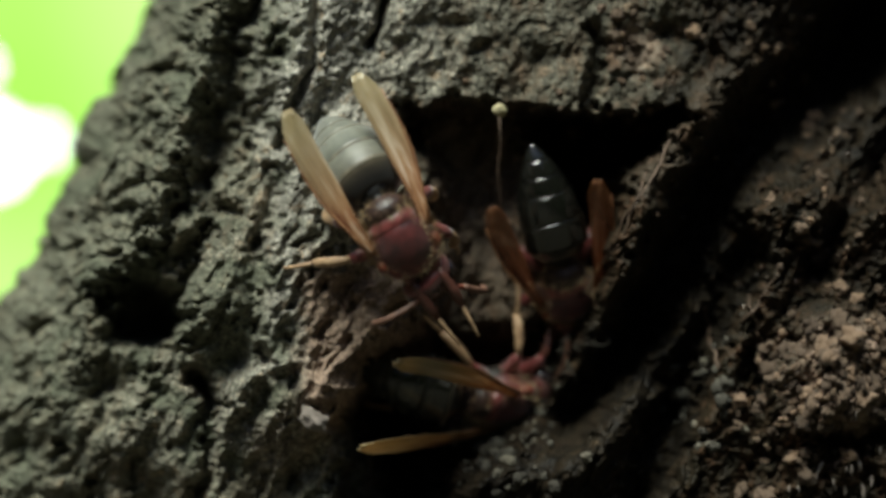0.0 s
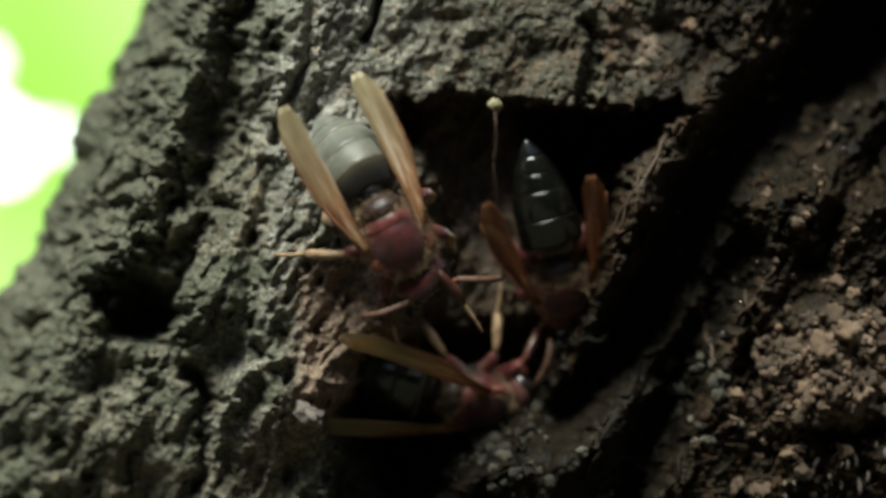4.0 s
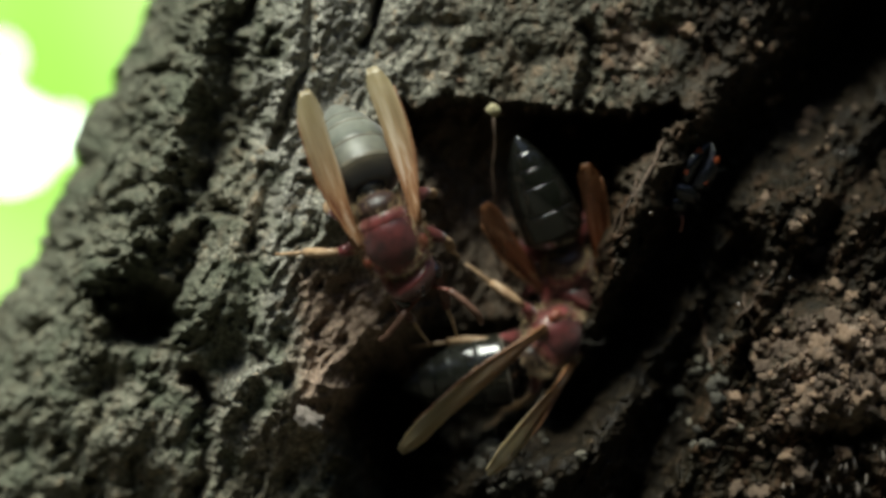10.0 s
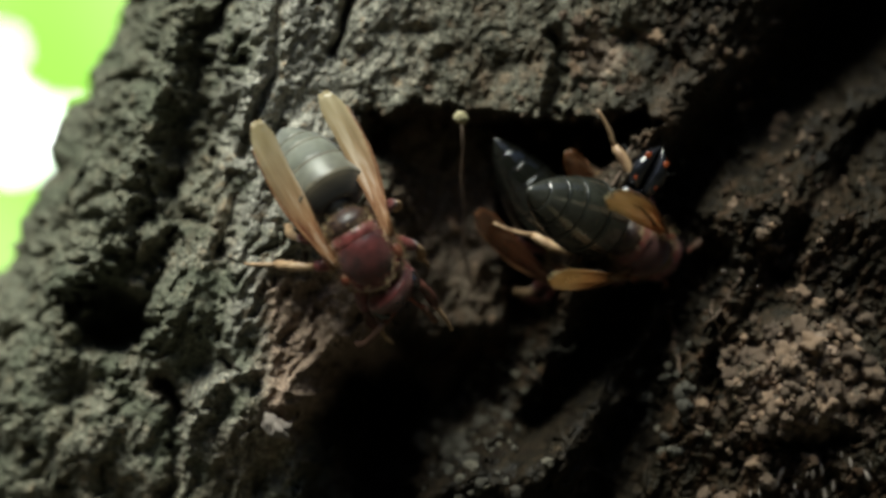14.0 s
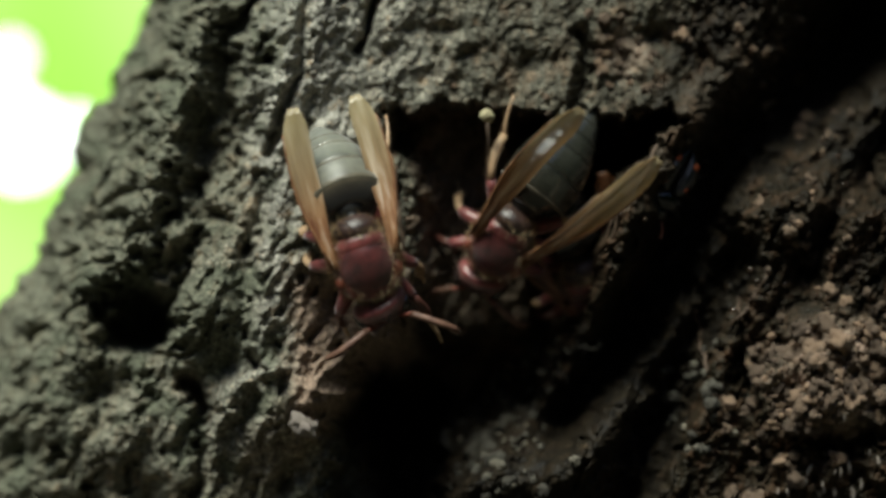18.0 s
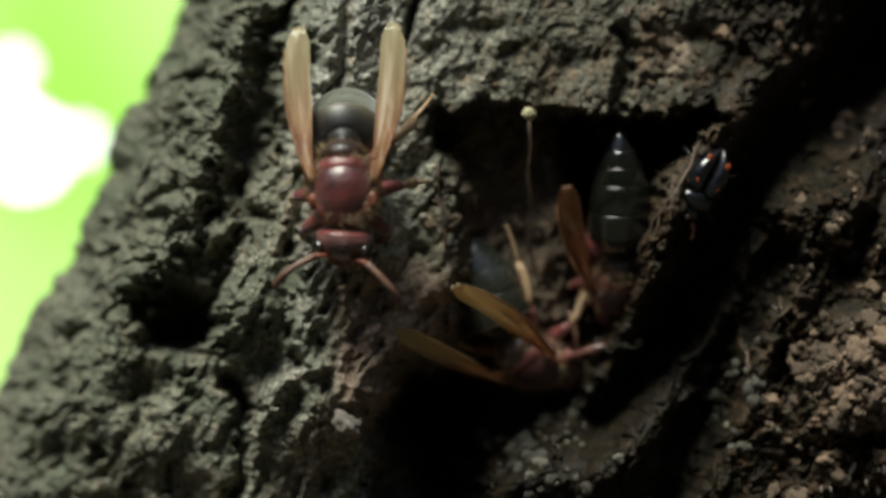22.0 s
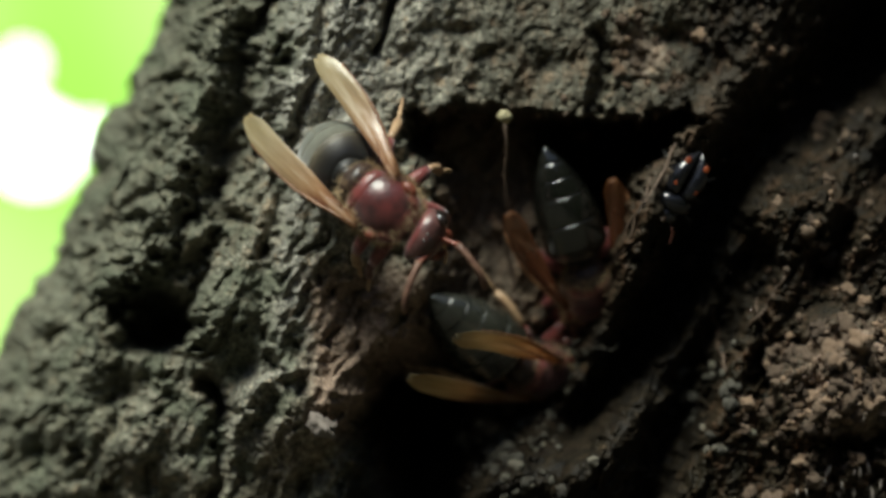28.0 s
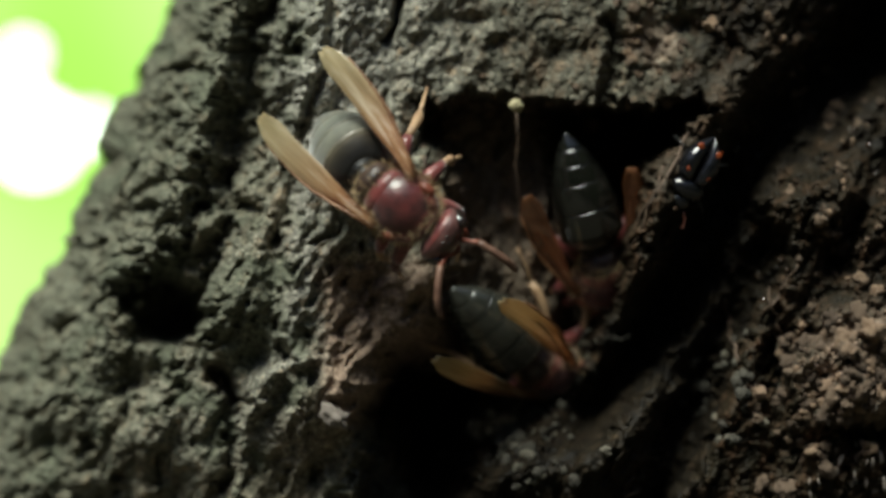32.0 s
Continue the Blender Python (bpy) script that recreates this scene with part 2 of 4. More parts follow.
def backdrop_material():
    """A glowing screen painted with sunlit leaves and white gaps of sky, far out of focus."""
    m, tree, shader = material("far_green_glow")
    place = tree.nodes.new("ShaderNodeTexCoord")
    soft = node(tree, "ShaderNodeTexNoise", Scale=1.1, Detail=1.0)
    tree.links.new(place.outputs["Object"], soft.inputs["Vector"])
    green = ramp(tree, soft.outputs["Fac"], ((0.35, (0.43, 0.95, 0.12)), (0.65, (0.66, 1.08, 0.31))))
    gap = None
    for x, z, r in GAPS:
        d = node(tree, "ShaderNodeVectorMath")
        d.operation = "DISTANCE"
        d.inputs[1].default_value = (x, 0, z)
        tree.links.new(place.outputs["Object"], d.inputs[0])
        near = node(tree, "ShaderNodeMapRange", From_Min=r * 1.05, From_Max=r * 0.94)
        near.interpolation_type = "SMOOTHSTEP"
        tree.links.new(d.outputs["Value"], near.inputs[0])
        if gap is None:
            gap = near.outputs[0]
        else:
            most = tree.nodes.new("ShaderNodeMath")
            most.operation = "MAXIMUM"
            tree.links.new(gap, most.inputs[0])
            tree.links.new(near.outputs[0], most.inputs[1])
            gap = most.outputs[0]
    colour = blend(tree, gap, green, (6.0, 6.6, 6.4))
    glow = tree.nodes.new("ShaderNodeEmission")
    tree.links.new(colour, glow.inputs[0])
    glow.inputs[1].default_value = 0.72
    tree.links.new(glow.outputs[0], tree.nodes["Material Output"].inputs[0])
    return m


# ---- shape helpers ----
def smooth(x, lo, hi):
    s = np.clip((x - lo) / (hi - lo), 0, 1)
    return s * s * (3 - 2 * s)


rng = np.random.default_rng(7)
PERM = rng.permutation(512)
PERM = np.concatenate([PERM, PERM, PERM])
GRAD = rng.normal(size=(512, 3))
GRAD /= np.linalg.norm(GRAD, axis=1)[:, None]


def perlin(x, y, z):
    """Gradient noise over arrays, about -0.7 to 0.7."""
    xi, yi, zi = np.floor(x).astype(int), np.floor(y).astype(int), np.floor(z).astype(int)
    xf, yf, zf = x - xi, y - yi, z - zi
    fade = [f * f * f * (f * (f * 6 - 15) + 10) for f in (xf, yf, zf)]
    total = 0
    for i in (0, 1):
        for j in (0, 1):
            for k in (0, 1):
                h = PERM[(PERM[(PERM[(xi + i) & 511] + yi + j) & 511] + zi + k) & 511]
                g = GRAD[h]
                dot = g[..., 0] * (xf - i) + g[..., 1] * (yf - j) + g[..., 2] * (zf - k)
                w = 1
                for side, f in zip((i, j, k), fade):
                    w = w * (f if side else 1 - f)
                total = total + w * dot
    return total


def billow(x, y, z, octaves=3, gain=0.5):
    """Rounded lumps with sharp creases between them, about 0 to 1."""
    total, size, norm = 0, 1.0, 0
    for o in range(octaves):
        total = total + size * np.abs(perlin(x * 2 ** o + 17 * o, y * 2 ** o, z * 2 ** o)) * 1.6
        norm += size
        size *= gain
    return total / norm


def caps(x, y, seed):
    """Rounded knobs packed side by side, 0 between them to 1 on top."""
    xi, yi = np.floor(x).astype(int), np.floor(y).astype(int)
    best = np.full(x.shape, 9.0)
    for i in (-1, 0, 1):
        for j in (-1, 0, 1):
            h = PERM[(PERM[(xi + i + seed) & 511] + yi + j) & 511]
            best = np.minimum(best, (xi + i + 0.5 + 0.55 * GRAD[h, 0] - x) ** 2 + (yi + j + 0.5 + 0.55 * GRAD[h, 1] - y) ** 2)
    return np.sqrt(np.maximum(0, 1 - best / 0.9))


def line_distance(a, b, points):
    best = None
    for (a0, b0), (a1, b1) in zip(points, points[1:]):
        da, db = a1 - a0, b1 - b0
        s = np.clip(((a - a0) * da + (b - b0) * db) / (da * da + db * db), 0, 1)
        d = np.hypot(a - a0 - s * da, b - b0 - s * db)
        best = d if best is None else np.minimum(best, d)
    return best


def inside(a, b, points):
    """Signed distance to a closed outline, positive within."""
    d = line_distance(a, b, points + points[:1])
    odd = np.zeros(a.shape, bool)
    for (a0, b0), (a1, b1) in zip(points, points[1:] + points[:1]):
        if b0 != b1:
            cross = (b0 > b) != (b1 > b)
            odd ^= cross & (a < a0 + (b - b0) / (b1 - b0) * (a1 - a0))
    return np.where(odd, d, -d)


def bump(a, b, a0, b0, ra, rb=None):
    return np.exp(-((a - a0) / ra) ** 2 - ((b - b0) / (rb or ra)) ** 2)


def spot(a, b, depth):
    """Where the plan's point (a, b) lies at that depth behind the bark face."""
    k = UNIT * (1 + depth / (STAND * 1000))
    return Vector(((a - MID_A) * k, depth / 1000, (MID_B - b) * k))


# ---- the trunk ----
EDGE_B = (-700, 0, 100, 200, 300, 400, 500, 570, 700, 882, 1500)
EDGE_A = (567, 282, 232, 178, 130, 104, 49, 7, -67, -162, -412)
HOLLOW = [(690, 186), (780, 166), (880, 176), (1000, 196), (1100, 198), (1200, 172), (1222, 200), (1125, 330), (1090, 470),
          (1060, 610), (1010, 735), (920, 830), (800, 880), (740, 930), (670, 930), (620, 800), (592, 700), (620, 625), (676, 560), (722, 470), (730, 330), (705, 250)]
PIT = [(650, 655), (740, 640), (800, 690), (785, 780), (800, 960), (545, 960), (575, 850), (590, 740)]
POST_B = (-60, 200, 330, 470, 600, 700, 820)
POST_A = (556, 500, 516, 476, 470, 484, 436)
ROUND_A, ROUND_DEEP = 330.0, 27.0       # the flank's roundness: width in units, depth in mm


def edge(b):
    return np.interp(b, EDGE_B, EDGE_A)


def hollow_depth(a, b):
    """The large forms of the face, in mm behind it."""
    wob = 26 * perlin(a / 75, b / 75, a * 0 + 3.3) + 13 * perlin(a / 27, b / 27, a * 0 + 8.1) + 11 * perlin(a / 12, b / 12, a * 0 + 5.1)
    wob = wob + 20 * (caps(a / 44, b / 40, 9) - 0.5)
    within = inside(a + wob, b + wob * 0.7, HOLLOW)
    soft = np.interp(b, (235, 300, 520, 620), (32.0, 90.0, 100.0, 120.0))
    shelf = smooth(a - 0.1 * b + wob, 880, 970)                  # the hollow is shallow beside the post and deep under the lip
    within = within + (22 * perlin(a / 36, b / 60, a * 0 + 71) + 12 * perlin(a / 14, b / 18, a * 0 + 73)) * smooth(b, 330, 230)
    lower = smooth(b, 560, 640)
    depth = (10.0 + 15.0 * shelf * smooth(b, 700, 520) + 8.0 * lower * (1 - shelf * smooth(b, 700, 520))) * smooth(within, -4, soft)
    depth += 9.0 * smooth(inside(a + wob, b + wob, PIT), -12, 38)
    # the black slit that runs down beside the hollow, and the narrower ones below and beyond it
    d = line_distance(a + wob, b, [(1720, -170), (1590, -20), (1460, 110), (1350, 215), (1262, 320), (1205, 450), (1140, 560), (1075, 650), (1000, 740)])
    depth += 15.0 * np.exp(-(d / np.interp(b, (0, 300, 600), (85, 52, 44))) ** 2)
    d = line_distance(a + wob, b, [(1310, 450), (1215, 610), (1150, 780), (1100, 930)])
    depth += 9.0 * np.exp(-(d / 36) ** 2)
    d = line_distance(a + wob, b, [(1610, 205), (1515, 340), (1440, 470)])
    depth += 6.0 * np.exp(-(d / 24) ** 2)
    depth += 3.0 * bump(a, b, 1540, 20, 90, 90)
    depth -= 2.0 * np.exp(-(line_distance(a + wob, b, [(1440, -60), (1340, 80), (1235, 200)]) / 36) ** 2)
    depth -= 1.5 * bump(a, b, 1450, 330, 110, 130)
    depth -= 3.5 * bump(a, b, 1465, 690, 110, 120) + 2.0 * np.exp(-(line_distance(a + wob, b, [(1215, 190), (1150, 320), (1105, 430), (1060, 520)]) / 30) ** 2)
    depth += 6.0 * bump(a + wob, b, 1490, 775, 62, 26) + 5.0 * bump(a + wob, b, 1330, 660, 22, 60)
    depth += 4.0 * bump(a + wob, b, 1190, 740, 40, 90)
    heap = smooth(np.hypot((a - 1475) / 1.25, b - 670) + wob, 190, 110)
    depth -= 2.6 * heap * caps((a + wob * 0.6) / 46, b / 40, 60) ** 0.7 - 1.2 * heap
    # the post beside the hollow, steep on its left, and the furrow between it and the flank
    rough = 0.65 + 0.9 * perlin(a / 48, b / 60, a * 0 + 51)
    post = a + wob * 0.9 - np.interp(b, POST_B, POST_A)
    depth -= np.interp(b, (300, 420), (3.4, 5.0)) * np.exp(-(post / np.where(post < 0, 26.0, 100.0)) ** 2) * smooth(b, 860, 720)
    depth += 3.0 * np.exp(-((post + 42) / 13) ** 2) * rough * smooth(b, 520, 420)
    d = line_distance(a + wob * 1.6, b + wob, [(452, -20), (428, 150), (392, 260), (350, 400), (280, 540), (225, 650)])
    depth += 7.5 * np.exp(-(d / np.interp(b, (0, 200, 400, 560), (26, 40, 24, 50))) ** 2) * rough
    d = line_distance(a + wob * 1.6, b + wob, [(330, -30), (300, 130), (230, 300), (190, 420)])
    depth += 4.0 * np.exp(-(d / 17) ** 2) * rough
    depth -= 3.0 * np.exp(-(line_distance(a + wob, b, [(482, 640), (410, 695), (362, 770), (345, 840)]) / 20) ** 2)
    depth -= 2.5 * np.exp(-(line_distance(a + wob * 1.4, b, [(400, -20), (352, 160), (300, 330), (215, 470)]) / 24) ** 2)
    depth += 13.0 * smooth(bump(a + 1.8 * wob, b + wob, 250, 555, 82, 66), 0.25, 0.75) + 4.0 * bump(a + wob, b, 420, 140, 38, 60) + 4.0 * bump(a + wob, b, 400, 262, 46, 46)
    depth += 4.0 * bump(a + wob, b, 190, 690, 40, 60) + 3.0 * bump(a + wob, b, 60, 800, 60, 40)
    depth += 6.5 * np.exp(-(line_distance(a + wob, b, [(340, 665), (372, 720), (345, 860)]) / 17) ** 2)
    depth -= 6.5 * bump(a + wob, b, 392, 555, 60, 88) + 3.0 * bump(a, b, 270, 770, 75, 110) + 3.0 * bump(a + wob, b, 205, 500, 28, 66)
    depth -= 3.0 * bump(a + wob, b, 425, 740, 48, 70) + 1.5 * bump(a, b, 545, 745, 28, 18)
    depth -= 3.0 * bump(a + wob, b, 870, 840, 110, 45) + 3.0 * bump(a + 0.5 * b, b, 1420, 760, 45, 150)
    # cracks in the upper plate
    d = line_distance(a + wob * 0.3, b, [(672, -30), (668, 8), (655, 48), (636, 78)])
    depth += 4.0 * np.exp(-(d / 7) ** 2)
    d = line_distance(a + wob * 0.4, b, [(552, -30), (540, 120), (505, 190), (480, 260)])
    depth += 2.6 * np.exp(-(d / 9) ** 2)
    depth += 3.4 * np.exp(-(line_distance(a + wob, b, [(1045, 50), (1035, 185)]) / 13) ** 2) + 1.3 * bump(a + wob, b, 960, 100, 44, 20)
    depth += 3.0 * bump(a + wob, b, 1180, 60, 30, 26) + 1.0 * bump(a + wob, b, 800, 40, 60, 16)
    depth += 5.0 * smooth(a + wob, 1150, 1300) * smooth(b, 290, 60)
    depth += 9.0 * smooth(a + 0.55 * b + wob, 1450, 1550) * smooth(b + wob, 390, 270) * smooth(b, -150, -70)
    # the plate leans back towards the top, the flank overhangs towards its foot
    depth += 1.5 * smooth(b, 190, -150) * smooth(a, 450, 560) + 11.0 * smooth(b, 480, 1000) * smooth(a, 400, 230)
    return depth


def fbm(x, y, z, octaves=3, gain=0.5):
    total, size = 0, 1.0
    for o in range(octaves):
        total = total + size * perlin(x * 2.1 ** o + 13 * o, y * 2.1 ** o, z * 2.1 ** o)
        size *= gain
    return total


def lumps(a, b):
    """The bark's knobs, pits and grain, in mm towards the viewer."""
    w1, w2 = 24 * perlin(a / 55, b / 55, a * 0 + 21), 24 * perlin(a / 55, b / 55, a * 0 + 31)
    s = a + 0.38 * b + w1                             # the grain leans with the trunk
    r = b + w2
    big = fbm(s / 110, r / 230, a * 0 + 2.2, 3, 0.6)
    bold = 0.2 * billow(s / 60, r / 85, a * 0 + 1.7, 2, 0.5) + 0.65 * caps(s / 54, r / 100, 40)
    knob = 0.2 * billow(s / 33, r / 36, a * 0 + 5.2, 2, 0.6) + 0.6 * caps(s / 28, r / 42, 90) + 0.14 * caps(a / 15, b / 16, 140)
    grit = fbm(a / 16, b / 17, a * 0 + 7.7, 3, 0.6)
    pits = smooth(fbm(s / 40, r / 58, a * 0 + 41, 2, 0.6), 0.12, 0.42) + 0.12 * smooth(perlin(s / 17, r / 21, a * 0 + 47), 0.18, 0.42)
    flank = smooth(a - edge(b), 430, 200)
    calm = smooth(inside(a, b, HOLLOW), -10, 50)
    plate = smooth(a, 480, 560) * smooth(a, 1300, 1200) * smooth(b, 240, 150)
    right = smooth(a, 1180, 1300)
    fibre = fbm((a + 0.3 * b) / 13, b / 42, a * 0 + 61, 2, 0.6) * smooth(a, 340, 440) * smooth(a, 760, 640) * smooth(b, 480, 640)
    return (big * (2.8 - 1.3 * plate) + bold * (1.7 + 1.9 * flank - 0.6 * plate) + knob * (1.1 + 1.0 * flank + 0.6 * right - 0.3 * plate)
            + grit * (0.42 + 0.3 * flank + 0.6 * right) - pits * (1.1 + 0.8 * flank - 0.6 * plate)) * (1.18 - 0.18 * calm) + 0.5 + 0.3 * fibre


def face(a, b):
    """Depth of the bark at plan points in front of the flank's turn."""
    p = np.maximum(a - edge(b), 0)
    turn = np.clip(1 - p / ROUND_A, 0, 1)
    return ROUND_DEEP * (1 - np.sqrt(1 - turn ** 2 * 0.9999)) + hollow_depth(a, b) - lumps(a, b) + 2.4


def part(name, data, mat, parent=None, label=""):
    """Links a bmesh or a mesh as one object, under a thing or a part."""
    if isinstance(data, bmesh.types.BMesh):
        mesh = bpy.data.meshes.new(name)
        data.to_mesh(mesh)
        data.free()
        mesh.shade_smooth()
    else:
        mesh = data
    if mat and not mesh.materials:
        mesh.materials.append(mat)
    ob = new(name, mesh)
    if parent:
        ob.parent = parent
    return tagged(ob, label)


def grid_mesh(name, xyz):
    rows, cols = xyz.shape[:2]
    mesh = bpy.data.meshes.new(name)
    index = np.arange(rows * cols).reshape(rows, cols)
    quads = np.stack([index[:-1, :-1], index[:-1, 1:], index[1:, 1:], index[1:, :-1]], -1).reshape(-1, 4)
    mesh.vertices.add(rows * cols)
    mesh.vertices.foreach_set("co", xyz.reshape(-1).astype(np.float32))
    mesh.loops.add(quads.size)
    mesh.loops.foreach_set("vertex_index", quads.reshape(-1).astype(np.int32))
    mesh.polygons.add(len(quads))
    mesh.polygons.foreach_set("loop_start", np.arange(0, quads.size, 4, dtype=np.int32))
    mesh.update(calc_edges=True)
    mesh.shade_smooth()
    return mesh


def build_trunk():
    step = 2.3
    b = np.concatenate([-440 - np.geomspace(100000, 4, 80) + 4, np.arange(-440, -60, 8), np.arange(-60, 960, step),
                        np.arange(960, 1300, 8), 1300 + np.geomspace(4, 9000, 60) - 4])
    turn = np.linspace(0, math.pi / 2, 300, endpoint=False)
    flank = ROUND_A * (1 - np.cos(turn))
    # columns: distance from the left edge, then on to the right, then round the back
    front = np.concatenate([flank, np.arange(ROUND_A, 1900, step), np.arange(1900, 2600, 20), 2600 + np.geomspace(20, 2600, 40)])
    B, Pq = np.meshgrid(b, front, indexing="ij")
    A = edge(B) + Pq
    t = np.clip(1 - Pq / ROUND_A, 0, 1)
    base = ROUND_DEEP * (1 - np.sqrt(1 - t ** 2))
    form, knob = hollow_depth(A, B), lumps(A, B)
    fall = 22 * smooth(Pq, 1750, 2700) + 95 * np.clip((Pq - 2000) / 3200, 0, 1) ** 2
    # on the flank the lumps stand out sideways as well
    out_a = -(knob - 1.2) * t / 0.06 * 0.55
    depth = base + form * (1 - 0.4 * t) - knob * (1 - 0.5 * t) + 2.4 + fall
    k = UNIT * (1 + depth / (STAND * 1000))
    x, y, z = (A + out_a - MID_A) * k, depth / 1000, (MID_B - B) * k
    # the back of the trunk, coarse
    far = np.linspace(0, 1, 60)[1:-1]
    x1, y1, x0, y0 = x[:, -1:], y[:, -1:], x[:, :1], y[:, :1]
    ang = math.pi * far[None, :]
    rx, ry = (x1 - x0) / 2, 0.17
    bx = (x0 + x1) / 2 + rx * np.cos(ang) * (1 + 0.25 * np.sin(ang))
    by = y1 + (y0 - y1) * far[None, :] + ry * np.sin(ang)
    bz = np.repeat(z[:, -1:], far.size, 1) * 1.0 + (z[:, :1] - z[:, -1:]) * far[None, :]
    wob = 0.006 * billow(bx * 60, by * 60, bz * 30, 3)
    xyz = np.concatenate([np.stack([x, y, z], -1), np.stack([bx, by + wob, bz], -1), np.stack([x[:, :1], y[:, :1], z[:, :1]], -1)], 1)
    mesh = grid_mesh("bark", xyz)
    # where lichen, pale bark, gnawed wood, dry dust and the painted shade of the recesses lie
    pad = np.zeros((len(b), far.size + 1))
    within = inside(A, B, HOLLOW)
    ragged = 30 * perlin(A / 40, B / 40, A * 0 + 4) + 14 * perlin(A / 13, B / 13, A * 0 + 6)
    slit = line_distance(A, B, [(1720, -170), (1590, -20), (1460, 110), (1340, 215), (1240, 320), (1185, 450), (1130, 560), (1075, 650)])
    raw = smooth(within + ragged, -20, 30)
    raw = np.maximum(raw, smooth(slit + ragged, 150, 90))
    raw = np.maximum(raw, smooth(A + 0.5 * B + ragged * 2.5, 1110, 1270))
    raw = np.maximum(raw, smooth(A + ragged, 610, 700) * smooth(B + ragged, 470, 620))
    dust = smooth(ragged + 110 - np.hypot((A - 1475) / 1.1, (B - 660) / 1.05), -20, 50)
    dust *= 0.25 + 0.75 * smooth(perlin(A / 30, B / 27, A * 0 + 81) + 0.4 * perlin(A / 11, B / 11, A * 0 + 83), -0.1, 0.14)
    dust = np.maximum(dust, 0.6 * smooth(np.hypot(A - 1110, B - 85) + ragged, 60, 20))
    dust = np.maximum(dust, 0.25 * smooth(line_distance(A, B, [(600, 500), (600, 620), (560, 720), (480, 800), (440, 900)]) + ragged, 85, 30))
    lichen = smooth(perlin(A / 75, B / 75, A * 0 + 11) + 0.25 * perlin(A / 20, B / 20, A * 0 + 12), -0.05, 0.3) * smooth(A, 700, 420)
    lichen = np.maximum(lichen, 0.65 * smooth(A - edge(B) + ragged * 2, 340, 180))
    lichen = np.maximum(lichen, 0.8 * smooth(np.hypot(A - 370, B - 560) + ragged, 130, 60))
    # sap stain and painted shade: blackens slit, hollow back, pit and upper right
    sap_shade = np.maximum(smooth(slit + ragged * 1.5, 110, 60), 0.55 * smooth(within + ragged, 20, 70) * smooth(A - 0.1 * B + ragged, 900, 980))
    sap_shade = np.maximum(sap_shade, (0.5 + 0.45 * smooth(B, 280, 120)) * smooth(A + 0.35 * B + ragged * 2, 1420, 1500) * smooth(B, 620, 480))
    sap_shade = np.maximum(sap_shade, 0.85 * smooth(A + ragged, 620, 700) * smooth(B + ragged, 600, 700) * smooth(A, 1250, 1150))
    sap_shade = np.maximum(sap_shade, 0.85 * smooth(A + ragged * 2, 1180, 1290) * smooth(B + ragged, 330, 240))
    sap_shade = np.maximum(sap_shade, 0.75 * smooth(np.hypot((A - 1530) / 1.2, B - 20) + ragged, 190, 120))
    sap_shade = np.maximum(sap_shade, smooth(line_distance(A, B, [(1310, 450), (1215, 610), (1150, 780), (1100, 930)]) + ragged, 60, 30))
    sap_shade = np.maximum(sap_shade, 0.55 * smooth(inside(A, B, PIT) + ragged, -10, 30))
    # paler bark on the plate's left and down the post, less towards the foot
    pale_bark = 0.5 * smooth(B + ragged, 230, 120) * smooth(A + ragged, 470, 560) * smooth(A + ragged, 900, 660)
    pale_bark = np.maximum(pale_bark, smooth(line_distance(A, B, [(575, -40), (535, 200), (570, 330), (560, 470), (545, 600), (500, 690), (420, 740)]) + ragged, 140, 60))
    pale_bark *= 1 - 0.75 * smooth(B + ragged, 600, 700)
    bare = smooth(A + ragged, 490, 550) * smooth(B + ragged, 420, 500) * smooth(A + ragged, 760, 700) * smooth(B, 800, 740)
    pale_bark *= 1 - 0.85 * bare
    lichen *= 1 - 0.8 * bare
    dust = np.maximum(dust, 0.88 * bare * (1 - smooth(inside(A, B, PIT) + ragged, -10, 30)))
    wall = smooth(within + ragged, 5, 40) * smooth(A + ragged, 960, 890) * smooth(B + ragged, 600, 500)
    spur = smooth(line_distance(A, B, [(1440, -60), (1340, 80), (1235, 200), (1140, 320)]) + ragged, 60, 20)
    dust = np.maximum(dust, np.maximum(0.3 * wall, 0.1 * spur))
    sap_shade = np.maximum(sap_shade, 0.3 * spur) * (1 - 0.3 * spur)
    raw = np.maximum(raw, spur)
    pale_bark *= 1 - spur
    ridge = smooth(line_distance(A, B, [(1205, 230), (1150, 320), (1105, 430), (1060, 520)]) + ragged, 50, 20)
    sap_shade = np.maximum(sap_shade, 0.88 * smooth(A + ragged, 1400, 1470) * smooth(B + ragged, 330, 260) * (1 - spur)) * (1 - 0.5 * ridge)
    # browner and darker towards the plate's right end
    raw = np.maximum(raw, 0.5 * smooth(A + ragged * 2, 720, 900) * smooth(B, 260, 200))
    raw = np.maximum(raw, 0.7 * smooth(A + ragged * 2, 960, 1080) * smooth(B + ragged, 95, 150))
    for key, values in (("pale_bark", pale_bark), ("sap_shade", sap_shade * (1 - dust)), ("lichen", lichen), ("raw", raw * (1 - 0.9 * dust)), ("dust", dust)):
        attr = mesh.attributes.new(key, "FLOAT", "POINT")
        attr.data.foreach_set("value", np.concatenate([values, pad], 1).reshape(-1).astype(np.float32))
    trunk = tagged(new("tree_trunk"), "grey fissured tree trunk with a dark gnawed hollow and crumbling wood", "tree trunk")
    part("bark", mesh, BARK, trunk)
    return trunk


TRUNK = build_trunk()


